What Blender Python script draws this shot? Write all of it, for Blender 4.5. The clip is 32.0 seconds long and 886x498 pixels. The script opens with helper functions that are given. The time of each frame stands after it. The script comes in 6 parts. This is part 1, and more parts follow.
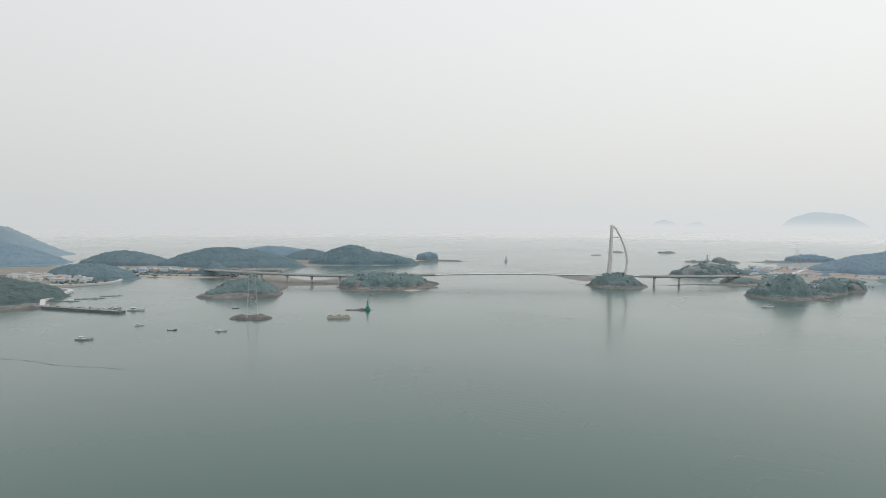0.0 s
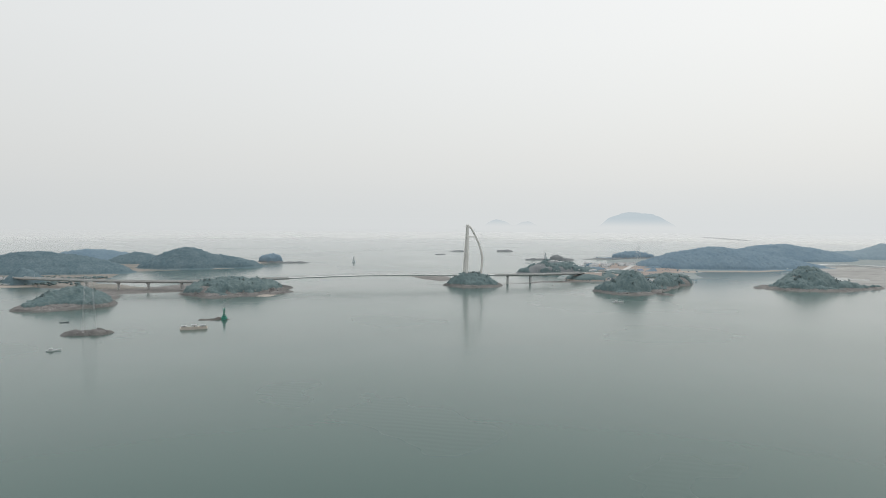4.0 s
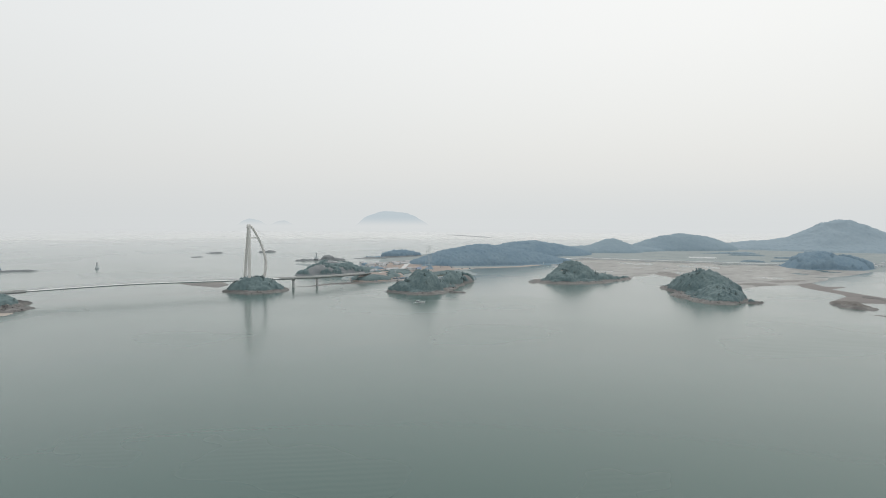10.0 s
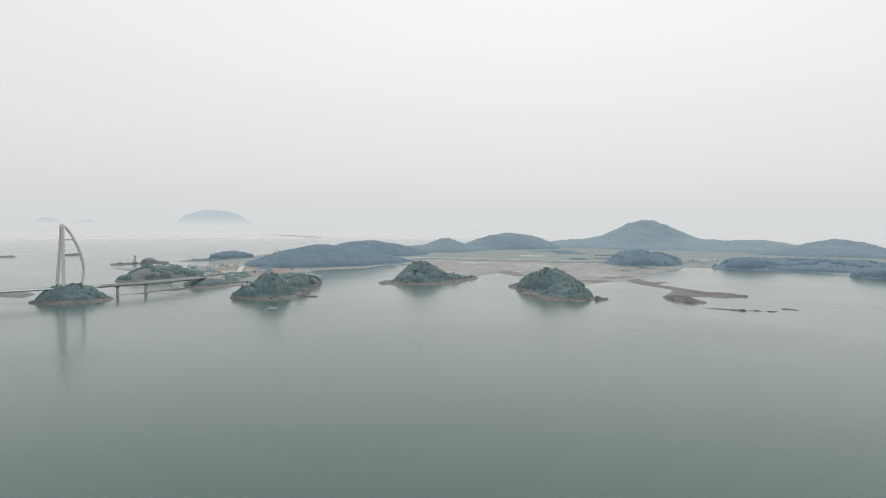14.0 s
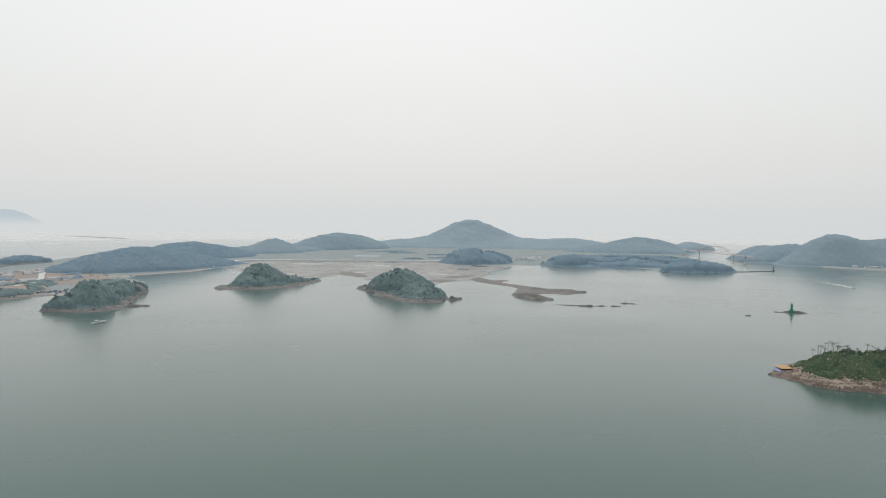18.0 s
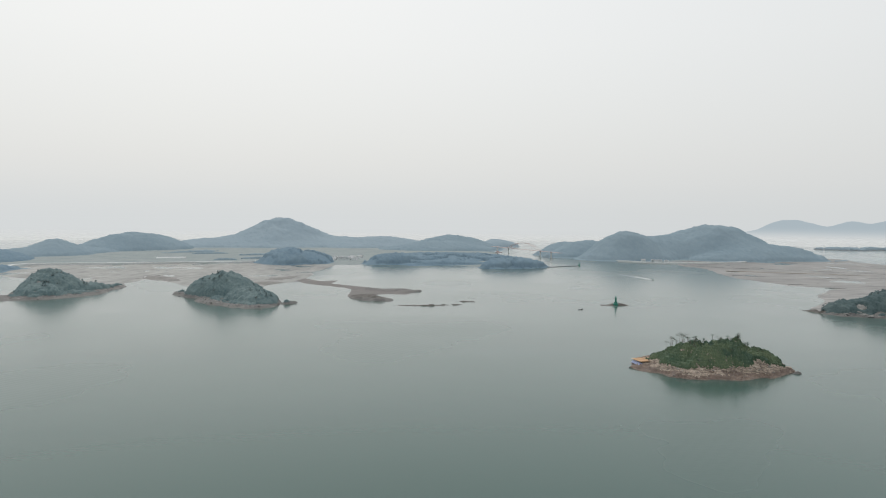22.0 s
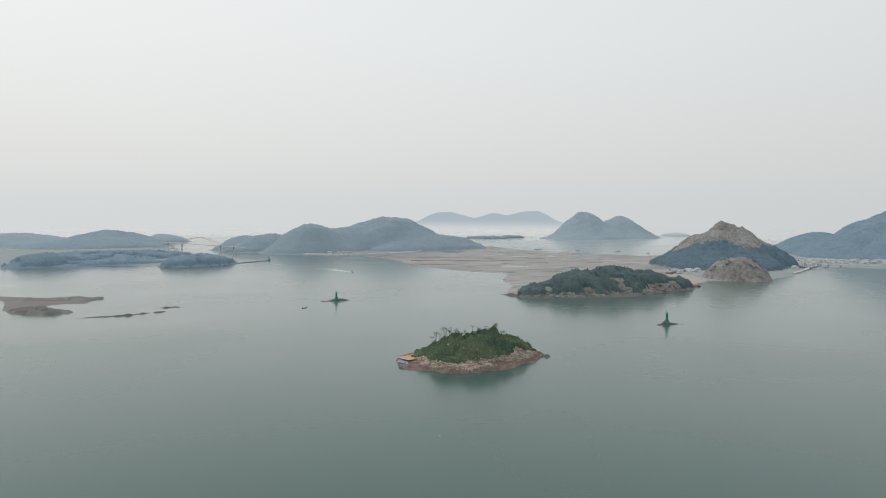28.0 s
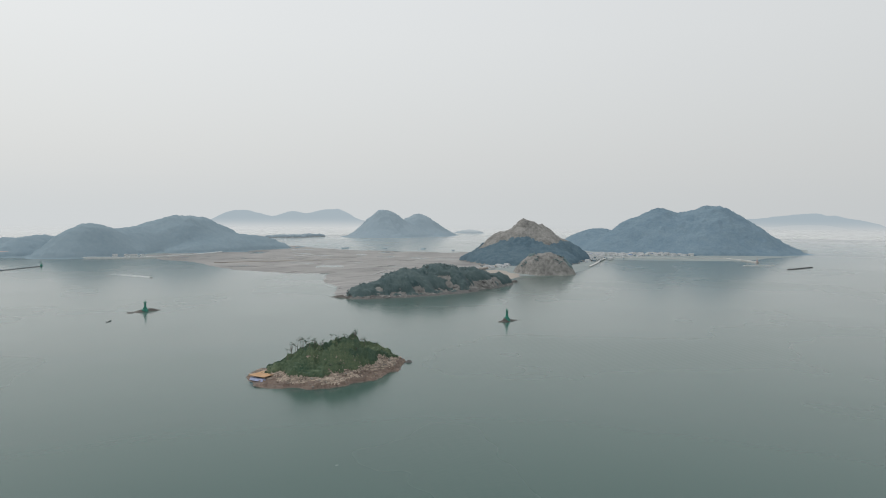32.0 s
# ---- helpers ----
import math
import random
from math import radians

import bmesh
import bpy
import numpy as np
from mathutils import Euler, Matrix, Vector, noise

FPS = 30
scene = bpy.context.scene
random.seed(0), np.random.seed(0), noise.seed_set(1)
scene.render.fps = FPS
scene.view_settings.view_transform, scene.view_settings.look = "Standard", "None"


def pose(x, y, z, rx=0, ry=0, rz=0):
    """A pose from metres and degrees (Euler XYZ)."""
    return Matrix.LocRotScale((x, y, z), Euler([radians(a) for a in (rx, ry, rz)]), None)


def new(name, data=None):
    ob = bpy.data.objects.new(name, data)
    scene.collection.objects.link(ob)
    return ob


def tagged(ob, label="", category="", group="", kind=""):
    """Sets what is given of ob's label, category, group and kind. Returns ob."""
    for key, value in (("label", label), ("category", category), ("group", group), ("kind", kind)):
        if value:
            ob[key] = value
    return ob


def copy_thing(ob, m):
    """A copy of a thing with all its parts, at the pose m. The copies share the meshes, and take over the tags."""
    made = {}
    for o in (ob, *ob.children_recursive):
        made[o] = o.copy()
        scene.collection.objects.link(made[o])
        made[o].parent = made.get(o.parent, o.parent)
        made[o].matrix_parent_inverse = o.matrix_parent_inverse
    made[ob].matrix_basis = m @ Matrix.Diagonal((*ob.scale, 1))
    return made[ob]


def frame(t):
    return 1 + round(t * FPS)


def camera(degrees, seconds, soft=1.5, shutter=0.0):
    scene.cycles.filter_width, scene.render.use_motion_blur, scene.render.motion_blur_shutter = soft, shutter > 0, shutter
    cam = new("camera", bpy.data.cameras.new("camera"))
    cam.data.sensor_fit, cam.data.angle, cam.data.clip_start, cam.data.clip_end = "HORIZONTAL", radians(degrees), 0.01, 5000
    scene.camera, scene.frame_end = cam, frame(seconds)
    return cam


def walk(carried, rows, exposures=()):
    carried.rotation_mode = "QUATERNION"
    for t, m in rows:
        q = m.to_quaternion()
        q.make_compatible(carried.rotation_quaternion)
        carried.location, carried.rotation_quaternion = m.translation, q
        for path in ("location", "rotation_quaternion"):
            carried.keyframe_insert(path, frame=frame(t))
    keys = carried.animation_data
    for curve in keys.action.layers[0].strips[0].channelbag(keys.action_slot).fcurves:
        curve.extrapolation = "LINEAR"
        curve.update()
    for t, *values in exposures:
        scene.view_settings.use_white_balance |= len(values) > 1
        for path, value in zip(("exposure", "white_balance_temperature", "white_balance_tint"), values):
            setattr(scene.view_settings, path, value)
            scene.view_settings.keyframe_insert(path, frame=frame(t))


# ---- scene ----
cam = camera(65.94, 32.0, soft=1.05)
# seconds, place in metres, yaw, pitch and roll in degrees: a slow arc at 105 m over the sea
PATH = [
    (0.0, 0.00, 0.00, 104.75, 0.000, -2.710, 0.386),
    (1.0, -8.55, 6.89, 104.53, -3.613, -2.703, 0.402),
    (2.0, -18.27, 14.22, 104.70, -7.164, -2.683, 0.411),
    (3.0, -27.86, 22.59, 104.90, -10.686, -2.668, 0.397),
    (3.5, -32.56, 27.19, 104.99, -12.440, -2.661, 0.388),
    (5.5, -51.29, 49.36, 105.16, -19.361, -2.615, 0.331),
    (6.0, -55.55, 55.35, 105.14, -21.112, -2.607, 0.314),
    (7.0, -63.41, 67.58, 105.07, -24.645, -2.596, 0.278),
    (8.0, -69.50, 80.05, 105.08, -28.263, -2.598, 0.252),
    (9.0, -74.93, 93.02, 104.93, -31.894, -2.620, 0.244),
    (10.0, -79.27, 106.16, 104.97, -35.549, -2.628, 0.273),
    (11.0, -82.80, 120.16, 105.01, -39.204, -2.626, 0.322),
    (12.0, -84.86, 133.92, 105.07, -42.933, -2.616, 0.381),
    (13.0, -86.77, 148.32, 105.12, -46.668, -2.600, 0.432),
    (14.0, -88.07, 162.73, 105.09, -50.455, -2.580, 0.466),
    (14.5, -88.61, 169.88, 105.06, -52.358, -2.570, 0.480),
    (16.5, -90.27, 199.33, 104.98, -59.963, -2.525, 0.520),
    (17.0, -89.84, 206.62, 105.00, -61.912, -2.510, 0.523),
    (18.0, -88.30, 221.08, 104.96, -65.853, -2.487, 0.525),
    (19.0, -85.38, 235.23, 104.91, -69.861, -2.482, 0.527),
    (20.0, -80.61, 249.19, 105.09, -73.918, -2.492, 0.558),
    (21.0, -74.64, 262.83, 105.23, -78.065, -2.502, 0.583),
    (22.0, -67.64, 275.68, 105.06, -82.400, -2.511, 0.580),
    (23.0, -60.16, 288.09, 105.07, -86.937, -2.516, 0.546),
    (24.0, -51.99, 300.42, 105.24, -91.617, -2.528, 0.507),
    (25.0, -43.22, 312.13, 105.49, -96.398, -2.539, 0.469),
    (25.5, -38.44, 318.17, 105.66, -98.767, -2.553, 0.452),
    (27.5, -15.78, 336.79, 104.99, -108.243, -2.827, 0.390),
    (28.0, -9.86, 340.74, 104.49, -110.545, -2.895, 0.380),
    (29.0, 2.37, 348.46, 104.50, -115.077, -2.961, 0.365),
    (30.0, 15.10, 356.07, 104.62, -119.439, -2.969, 0.349),
    (31.0, 28.20, 362.10, 104.75, -123.737, -2.972, 0.331),
    (32.0, 41.60, 367.35, 104.85, -127.987, -2.968, 0.320),
]
walk(cam, [(t, pose(x, y, z, 90 + pitch, 0, yaw) @ pose(0, 0, 0, 0, 0, roll)) for t, x, y, z, yaw, pitch, roll in PATH],
     [(0.0, 0.02, 6460, 10), (12.0, -0.02, 6450, 10), (22.0, -0.05, 6445, 10), (28.0, -0.06, 6420, 10), (32.0, -0.10, 6400, 10)])

# ---- sky and light: bright overcast with sea haze ----
world = bpy.data.worlds.new("overcast_sky")
scene.world = world
world.use_nodes = True
wn, wl = world.node_tree.nodes, world.node_tree.links
wn.clear()
sky = wn.new("ShaderNodeTexSky")
sky.sky_type, sky.sun_disc = "NISHITA", False
sky.sun_elevation, sky.sun_rotation = radians(52), radians(60)
sky.dust_density, sky.air_density = 6.0, 1.5
coord, split, ramp = wn.new("ShaderNodeTexCoord"), wn.new("ShaderNodeSeparateXYZ"), wn.new("ShaderNodeValToRGB")
wl.new(coord.outputs["Generated"], split.inputs[0])
rise = wn.new("ShaderNodeMapRange")
rise.inputs["From Min"].default_value, rise.inputs["From Max"].default_value = -0.1, 0.9
wl.new(split.outputs["Z"], rise.inputs["Value"])
wl.new(rise.outputs[0], ramp.inputs[0])
stops = ramp.color_ramp.elements
stops[0].position, stops[0].color = 0.0, (0.60, 0.635, 0.64, 1)
stops[1].position, stops[1].color = 1.0, (0.89, 0.91, 0.90, 1)
for at, col in ((0.08, (0.66, 0.692, 0.695)), (0.10, (0.715, 0.738, 0.735)), (0.18, (0.755, 0.767, 0.760)), (0.34, (0.83, 0.84, 0.83)), (0.5, (0.865, 0.875, 0.87))):
    e = stops.new(at)
    e.color = (*col, 1)
grey, blue, add_sky, out = wn.new("ShaderNodeBackground"), wn.new("ShaderNodeBackground"), wn.new("ShaderNodeAddShader"), wn.new("ShaderNodeOutputWorld")
blue.inputs["Strength"].default_value = 0.012
# the cloud is brighter on the sun's side
side_, gain = wn.new("ShaderNodeVectorMath"), wn.new("ShaderNodeMath")
side_.operation, side_.inputs[1].default_value = "DOT_PRODUCT", (0.87, 0.5, 0.0)
gain.operation, gain.inputs[1].default_value, gain.inputs[2].default_value = "MULTIPLY_ADD", 0.11, 0.86
wl.new(coord.outputs["Generated"], side_.inputs[0])
wl.new(side_.outputs["Value"], gain.inputs[0])
wl.new(gain.outputs[0], grey.inputs["Strength"])
wl.new(ramp.outputs[0], grey.inputs["Color"])
wl.new(sky.outputs[0], blue.inputs["Color"])
wl.new(grey.outputs[0], add_sky.inputs[0])
wl.new(blue.outputs[0], add_sky.inputs[1])
wl.new(add_sky.outputs[0], out.inputs["Surface"])

sun = new("sun", bpy.data.lights.new("sun", "SUN"))
sun.data.energy, sun.data.angle, sun.data.color = 0.5, radians(30), (1.0, 0.96, 0.9)
sun.matrix_world = pose(0, 0, 900, 38, 0, 120)


# ---- materials ----
def surface(name, dark, light, scale=0.1, fine=1.5, rough=0.85, bump=0.4, reach=0.3, spec=0.5, per_piece=0.0, sheen=0.0, metal=0.0, detail=3, crack=0.0, grain=0.45, stretch=None):
    """A surface that varies between two colours at a coarse and a fine scale (per metre), with relief."""
    m = bpy.data.materials.new(name)
    m.use_nodes = True
    n, l = m.node_tree.nodes, m.node_tree.links
    p = n["Principled BSDF"]
    geo = n.new("ShaderNodeNewGeometry")
    a, b = n.new("ShaderNodeTexNoise"), n.new("ShaderNodeTexNoise")
    a.inputs["Scale"].default_value, a.inputs["Detail"].default_value = scale, 4
    b.inputs["Scale"].default_value, b.inputs["Detail"].default_value = fine, detail
    where = geo.outputs["Position"]
    if stretch:
        pull = n.new("ShaderNodeMapping")
        pull.inputs["Scale"].default_value = stretch
        l.new(where, pull.inputs["Vector"])
        where = pull.outputs[0]
    l.new(where, a.inputs["Vector"])
    l.new(where, b.inputs["Vector"])
    mix = n.new("ShaderNodeMath")
    mix.operation = "MULTIPLY_ADD"
    mix.inputs[1].default_value = grain
    l.new(b.outputs[0], mix.inputs[0])
    half = n.new("ShaderNodeMath")
    half.operation = "MULTIPLY_ADD"
    half.inputs[1].default_value, half.inputs[2].default_value = 1.3, -0.155 - grain * 0.5
    l.new(a.outputs[0], half.inputs[0])
    l.new(half.outputs[0], mix.inputs[2])
    fac = mix.outputs[0]
    if per_piece:
        piece = n.new("ShaderNodeMath")
        piece.operation = "MULTIPLY_ADD"
        piece.inputs[1].default_value = per_piece
        l.new(geo.outputs["Random Per Island"], piece.inputs[0])
        l.new(fac, piece.inputs[2])
        shift = n.new("ShaderNodeMath")
        shift.operation = "SUBTRACT"
        shift.inputs[1].default_value = per_piece * 0.5
        l.new(piece.outputs[0], shift.inputs[0])
        fac = shift.outputs[0]
    col = n.new("ShaderNodeMix")
    col.data_type, col.clamp_factor = "RGBA", True
    col.inputs["A"].default_value, col.inputs["B"].default_value = (*dark, 1), (*light, 1)
    l.new(fac, col.inputs["Factor"])
    paint = col.outputs["Result"]
    if crack:
        # joints and clefts that split the rock into blocks
        wob, vor, edge, split_ = n.new("ShaderNodeMapping"), n.new("ShaderNodeTexVoronoi"), n.new("ShaderNodeMapRange"), n.new("ShaderNodeMix")
        wob.inputs["Rotation"].default_value, wob.inputs["Scale"].default_value = (0.2, 0.35, 0.5), (1.0, 0.55, 2.2)
        warp = n.new("ShaderNodeVectorMath")
        warp.operation = "MULTIPLY_ADD"
        warp.inputs[1].default_value = (2.5, 2.5, 2.5)
        l.new(b.outputs["Color"], warp.inputs[0])
        l.new(geo.outputs["Position"], warp.inputs[2])
        l.new(warp.outputs[0], wob.inputs["Vector"])
        vor.feature = "DISTANCE_TO_EDGE"
        vor.inputs["Scale"].default_value = crack
        l.new(wob.outputs[0], vor.inputs["Vector"])
        edge.inputs["From Max"].default_value, edge.inputs["To Min"].default_value = 0.09, 0.38
        l.new(vor.outputs["Distance"], edge.inputs["Value"])
        split_.data_type, split_.blend_type = "RGBA", "MULTIPLY"
        split_.inputs["Factor"].default_value = 1.0
        l.new(paint, split_.inputs["A"])
        l.new(edge.outputs[0], split_.inputs["B"])
        paint = split_.outputs["Result"]
    l.new(paint, p.inputs["Base Color"])
    p.inputs["Roughness"].default_value, p.inputs["Specular IOR Level"].default_value = rough, spec
    p.inputs["Sheen Weight"].default_value, p.inputs["Sheen Roughness"].default_value, p.inputs["Sheen Tint"].default_value = sheen, 0.5, (0.72, 0.89, 1.0, 1)
    p.inputs["Metallic"].default_value = metal
    if bump:
        bm_ = n.new("ShaderNodeBump")
        bm_.inputs["Strength"].default_value, bm_.inputs["Distance"].default_value = bump, reach
        l.new(b.outputs[0], bm_.inputs["Height"])
        l.new(bm_.outputs[0], p.inputs["Normal"])
    return m


def water_surface():
    m = bpy.data.materials.new("sea_water")
    m.use_nodes = True
    n, l = m.node_tree.nodes, m.node_tree.links
    p = n["Principled BSDF"]
    p.inputs["IOR"].default_value = 1.225
    p.inputs["Coat Weight"].default_value, p.inputs["Coat IOR"].default_value, p.inputs["Coat Roughness"].default_value = 0.8, 1.15, 0.15
    geo = n.new("ShaderNodeNewGeometry")
    # slow patches of calmer and rougher water, with silt
    patch = n.new("ShaderNodeTexNoise")
    patch.inputs["Scale"].default_value, patch.inputs["Detail"].default_value = 0.004, 4
    l.new(geo.outputs["Position"], patch.inputs["Vector"])
    rr = n.new("ShaderNodeMapRange")
    rr.inputs["From Min"].default_value, rr.inputs["From Max"].default_value = 0.3, 0.7
    rr.inputs["To Min"].default_value, rr.inputs["To Max"].default_value = 0.22, 0.30
    l.new(patch.outputs[0], rr.inputs["Value"])
    l.new(rr.outputs[0], p.inputs["Roughness"])
    silt = n.new("ShaderNodeMix")
    silt.data_type = "RGBA"
    silt.inputs["A"].default_value, silt.inputs["B"].default_value = (0.041, 0.097, 0.086, 1), (0.055, 0.111, 0.097, 1)
    l.new(patch.outputs[0], silt.inputs["Factor"])
    # haze put into the base colour: the sea pales with distance
    reach, off, far_paling = n.new("ShaderNodeVectorMath"), n.new("ShaderNodeMapRange"), n.new("ShaderNodeMix")
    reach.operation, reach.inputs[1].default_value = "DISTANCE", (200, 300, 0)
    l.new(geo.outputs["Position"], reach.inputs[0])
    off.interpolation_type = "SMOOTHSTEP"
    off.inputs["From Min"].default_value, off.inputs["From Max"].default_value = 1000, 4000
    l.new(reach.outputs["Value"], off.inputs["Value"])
    # water between the islands is paled too, to weaken their dark reflections
    near, mid_paling = n.new("ShaderNodeMapRange"), n.new("ShaderNodeMix")
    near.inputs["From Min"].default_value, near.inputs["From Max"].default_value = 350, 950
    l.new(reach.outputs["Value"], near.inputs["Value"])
    mid_paling.data_type = "RGBA"
    mid_paling.inputs["B"].default_value = (0.088, 0.142, 0.130, 1)
    l.new(near.outputs[0], mid_paling.inputs["Factor"])
    l.new(silt.outputs["Result"], mid_paling.inputs["A"])
    far_paling.data_type = "RGBA"
    far_paling.inputs["B"].default_value = (0.46, 0.485, 0.48, 1)
    l.new(off.outputs[0], far_paling.inputs["Factor"])
    l.new(mid_paling.outputs["Result"], far_paling.inputs["A"])
    l.new(far_paling.outputs["Result"], p.inputs["Base Color"])
    # ripples in long crests
    turn = n.new("ShaderNodeMapping")
    turn.inputs["Rotation"].default_value = (0, 0, radians(35))
    turn.inputs["Scale"].default_value = (1.0, 0.35, 1.0)
    l.new(geo.outputs["Position"], turn.inputs["Vector"])
    rip, swell = n.new("ShaderNodeTexNoise"), n.new("ShaderNodeTexNoise")
    rip.inputs["Scale"].default_value, rip.inputs["Detail"].default_value = 0.5, 3
    swell.inputs["Scale"].default_value, swell.inputs["Detail"].default_value = 0.06, 2
    l.new(turn.outputs[0], rip.inputs["Vector"])
    l.new(turn.outputs[0], swell.inputs["Vector"])
    # rows of small crests, in patches
    rows_, b3, mask = n.new("ShaderNodeTexWave"), n.new("ShaderNodeBump"), n.new("ShaderNodeMapRange")
    rows_.inputs["Scale"].default_value, rows_.inputs["Distortion"].default_value, rows_.inputs["Detail"].default_value = 0.055, 2.5, 1.0
    way = n.new("ShaderNodeMapping")
    way.inputs["Rotation"].default_value = (0, 0, radians(-62))
    l.new(geo.outputs["Position"], way.inputs["Vector"])
    l.new(way.outputs[0], rows_.inputs["Vector"])
    mask.inputs["From Min"].default_value, mask.inputs["From Max"].default_value = 0.5, 0.65
    mask.inputs["To Min"].default_value, mask.inputs["To Max"].default_value = 0.0, 0.12
    l.new(patch.outputs[0], mask.inputs["Value"])
    l.new(mask.outputs[0], b3.inputs["Strength"])
    b3.inputs["Distance"].default_value = 0.25
    l.new(rows_.outputs["Fac"], b3.inputs["Height"])
    b1, b2 = n.new("ShaderNodeBump"), n.new("ShaderNodeBump")
    b1.inputs["Strength"].default_value, b1.inputs["Distance"].default_value = 0.25, 0.12
    b2.inputs["Strength"].default_value, b2.inputs["Distance"].default_value = 0.25, 0.3
    l.new(rip.outputs[0], b1.inputs["Height"])
    l.new(swell.outputs[0], b2.inputs["Height"])
    l.new(b3.outputs[0], b1.inputs["Normal"])
    l.new(b1.outputs[0], b2.inputs["Normal"])
    l.new(b2.outputs[0], p.inputs["Normal"])
    return m


M_WATER = water_surface()
M_ROCK = surface("shore_rock", (0.14, 0.102, 0.08), (0.60, 0.51, 0.42), 0.16, 0.7, 0.85, 1.0, 1.0, detail=8, crack=0.24, grain=1.5, stretch=(1.3, 0.45, 2.2))
M_ROCK_TIDE = surface("tide_washed_rock", (0.065, 0.047, 0.038), (0.26, 0.19, 0.15), 0.2, 0.9, 0.6, 0.9, 0.8, detail=8, grain=1.5)
M_ROCK_MID = surface("island_rock", (0.085, 0.086, 0.087), (0.305, 0.294, 0.284), 0.10, 0.5, 0.85, 0.9, 1.0, detail=7, grain=1.9)
M_MUD_DARK = surface("wet_gravel_spit", (0.072, 0.067, 0.065), (0.175, 0.158, 0.150), 0.05, 0.4, 0.6, 0.5, 0.4, grain=1.2)
M_ROCK_DARK = surface("wet_rock", (0.066, 0.067, 0.066), (0.185, 0.180, 0.173), 0.15, 1.0, 0.6, 0.8, 0.5, detail=6, grain=1.7)
# rock for distant places, haze put into its pale bluish colour
M_ROCK_FAR = surface("hazed_far_rock", (0.150, 0.170, 0.182), (0.250, 0.268, 0.275), 0.05, 0.3, 0.8, 0.6, 0.8, detail=6, grain=1.2)
M_REEF = surface("weedy_reef_rock", (0.040, 0.039, 0.036), (0.140, 0.128, 0.114), 0.15, 0.8, 0.6, 0.9, 0.6, detail=6, grain=1.4)
M_CLIFF = surface("cliff_granite", (0.120, 0.121, 0.116), (0.345, 0.338, 0.320), 0.04, 0.2, 0.8, 1.0, 2.0, detail=8, grain=1.7)
M_QUAY = surface("slate_quay_wall", (0.11, 0.13, 0.145), (0.20, 0.225, 0.24), 0.1, 1.0, 0.7, 0.3)
M_TOWN = surface("village_ground", (0.165, 0.175, 0.155), (0.34, 0.305, 0.28), 0.03, 0.2, 0.9, 0.3, detail=6, grain=1.4)
M_SAND = surface("beach_sand", (0.34, 0.30, 0.265), (0.46, 0.415, 0.37), 0.05, 0.6, 0.9, 0.3)
M_SHORE_MUD = surface("weedy_shore_mud", (0.070, 0.070, 0.067), (0.215, 0.203, 0.192), 0.03, 0.16, 0.55, 0.4, 0.3, detail=7, grain=1.7)
M_MUD = surface("tidal_mud", (0.100, 0.098, 0.094), (0.345, 0.330, 0.318), 0.022, 0.09, 0.45, 0.3, 0.2, detail=8, grain=1.9, stretch=(1.0, 0.22, 1.0))
M_MUD_GREY = surface("grey_tidal_mud", (0.105, 0.110, 0.105), (0.320, 0.324, 0.310), 0.022, 0.09, 0.45, 0.3, 0.2, detail=8, grain=1.9, stretch=(0.3, 1.0, 1.0))
# grass paled and blued: haze put into its base colour
M_FIELD = surface("hazed_grassland", (0.215, 0.262, 0.268), (0.335, 0.372, 0.372), 0.02, 0.12, 0.9, 0.4, detail=6, grain=1.2)
M_EARTH = surface("bare_earth", (0.25, 0.212, 0.188), (0.41, 0.355, 0.32), 0.03, 0.3, 0.9, 0.4, detail=6, grain=1.2)
M_FLOOR = surface("forest_floor", (0.055, 0.07, 0.06), (0.10, 0.115, 0.10), 0.05, 0.5, 0.9, 0.5)
# foliage in distance tiers, paler and bluer: haze put into the base colour
M_WOOD_MID = surface("hazed_mid_wood", (0.080, 0.134, 0.146), (0.176, 0.236, 0.236), 0.05, 0.4, 0.8, 0.1, 0.4, 0.3, 0.0, 0.05, detail=5, grain=1.7)
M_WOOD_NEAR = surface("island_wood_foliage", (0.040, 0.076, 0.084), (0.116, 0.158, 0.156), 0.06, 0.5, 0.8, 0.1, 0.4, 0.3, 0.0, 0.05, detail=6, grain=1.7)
M_WOOD_GRANITE = surface("hazed_granite_wood", (0.078, 0.134, 0.178), (0.150, 0.212, 0.248), 0.04, 0.3, 0.85, 0.1, 0.6, 0.1, 0.0, 0.0, detail=5, grain=1.7)
M_WOOD_BAY = surface("hazed_bay_wood", (0.098, 0.158, 0.190), (0.182, 0.246, 0.272), 0.04, 0.3, 0.85, 0.1, 0.6, 0.1, 0.0, 0.0, detail=5, grain=1.7)
# pine leaves lightened to offset the dark shading of their crowns
M_PINE = surface("lightened_pine_foliage", (0.140, 0.200, 0.214), (0.240, 0.304, 0.302), 0.1, 0.8, 0.8, 0.1, 0.3, 0.3, 0.2)
M_WOOD_HILL = surface("hazed_hill_wood", (0.160, 0.240, 0.308), (0.232, 0.314, 0.370), 0.03, 0.2, 0.9, 0.1, 0.8, 0.08, 0.0, 0.0, detail=5, grain=1.6)
M_WOOD_FAR = surface("hazed_far_wood", (0.238, 0.318, 0.372), (0.284, 0.360, 0.408), 0.01, 0.12, 0.9, 0.05, 1.5, 0.08, 0.0, 0.0, detail=5, grain=1.5)
M_WOOD_DISTANT = surface("hazed_distant_wood", (0.290, 0.368, 0.424), (0.324, 0.400, 0.450), 0.01, 0.08, 0.9, 0.05, 1.5, 0.08, 0.0, 0.0, detail=5, grain=1.3)
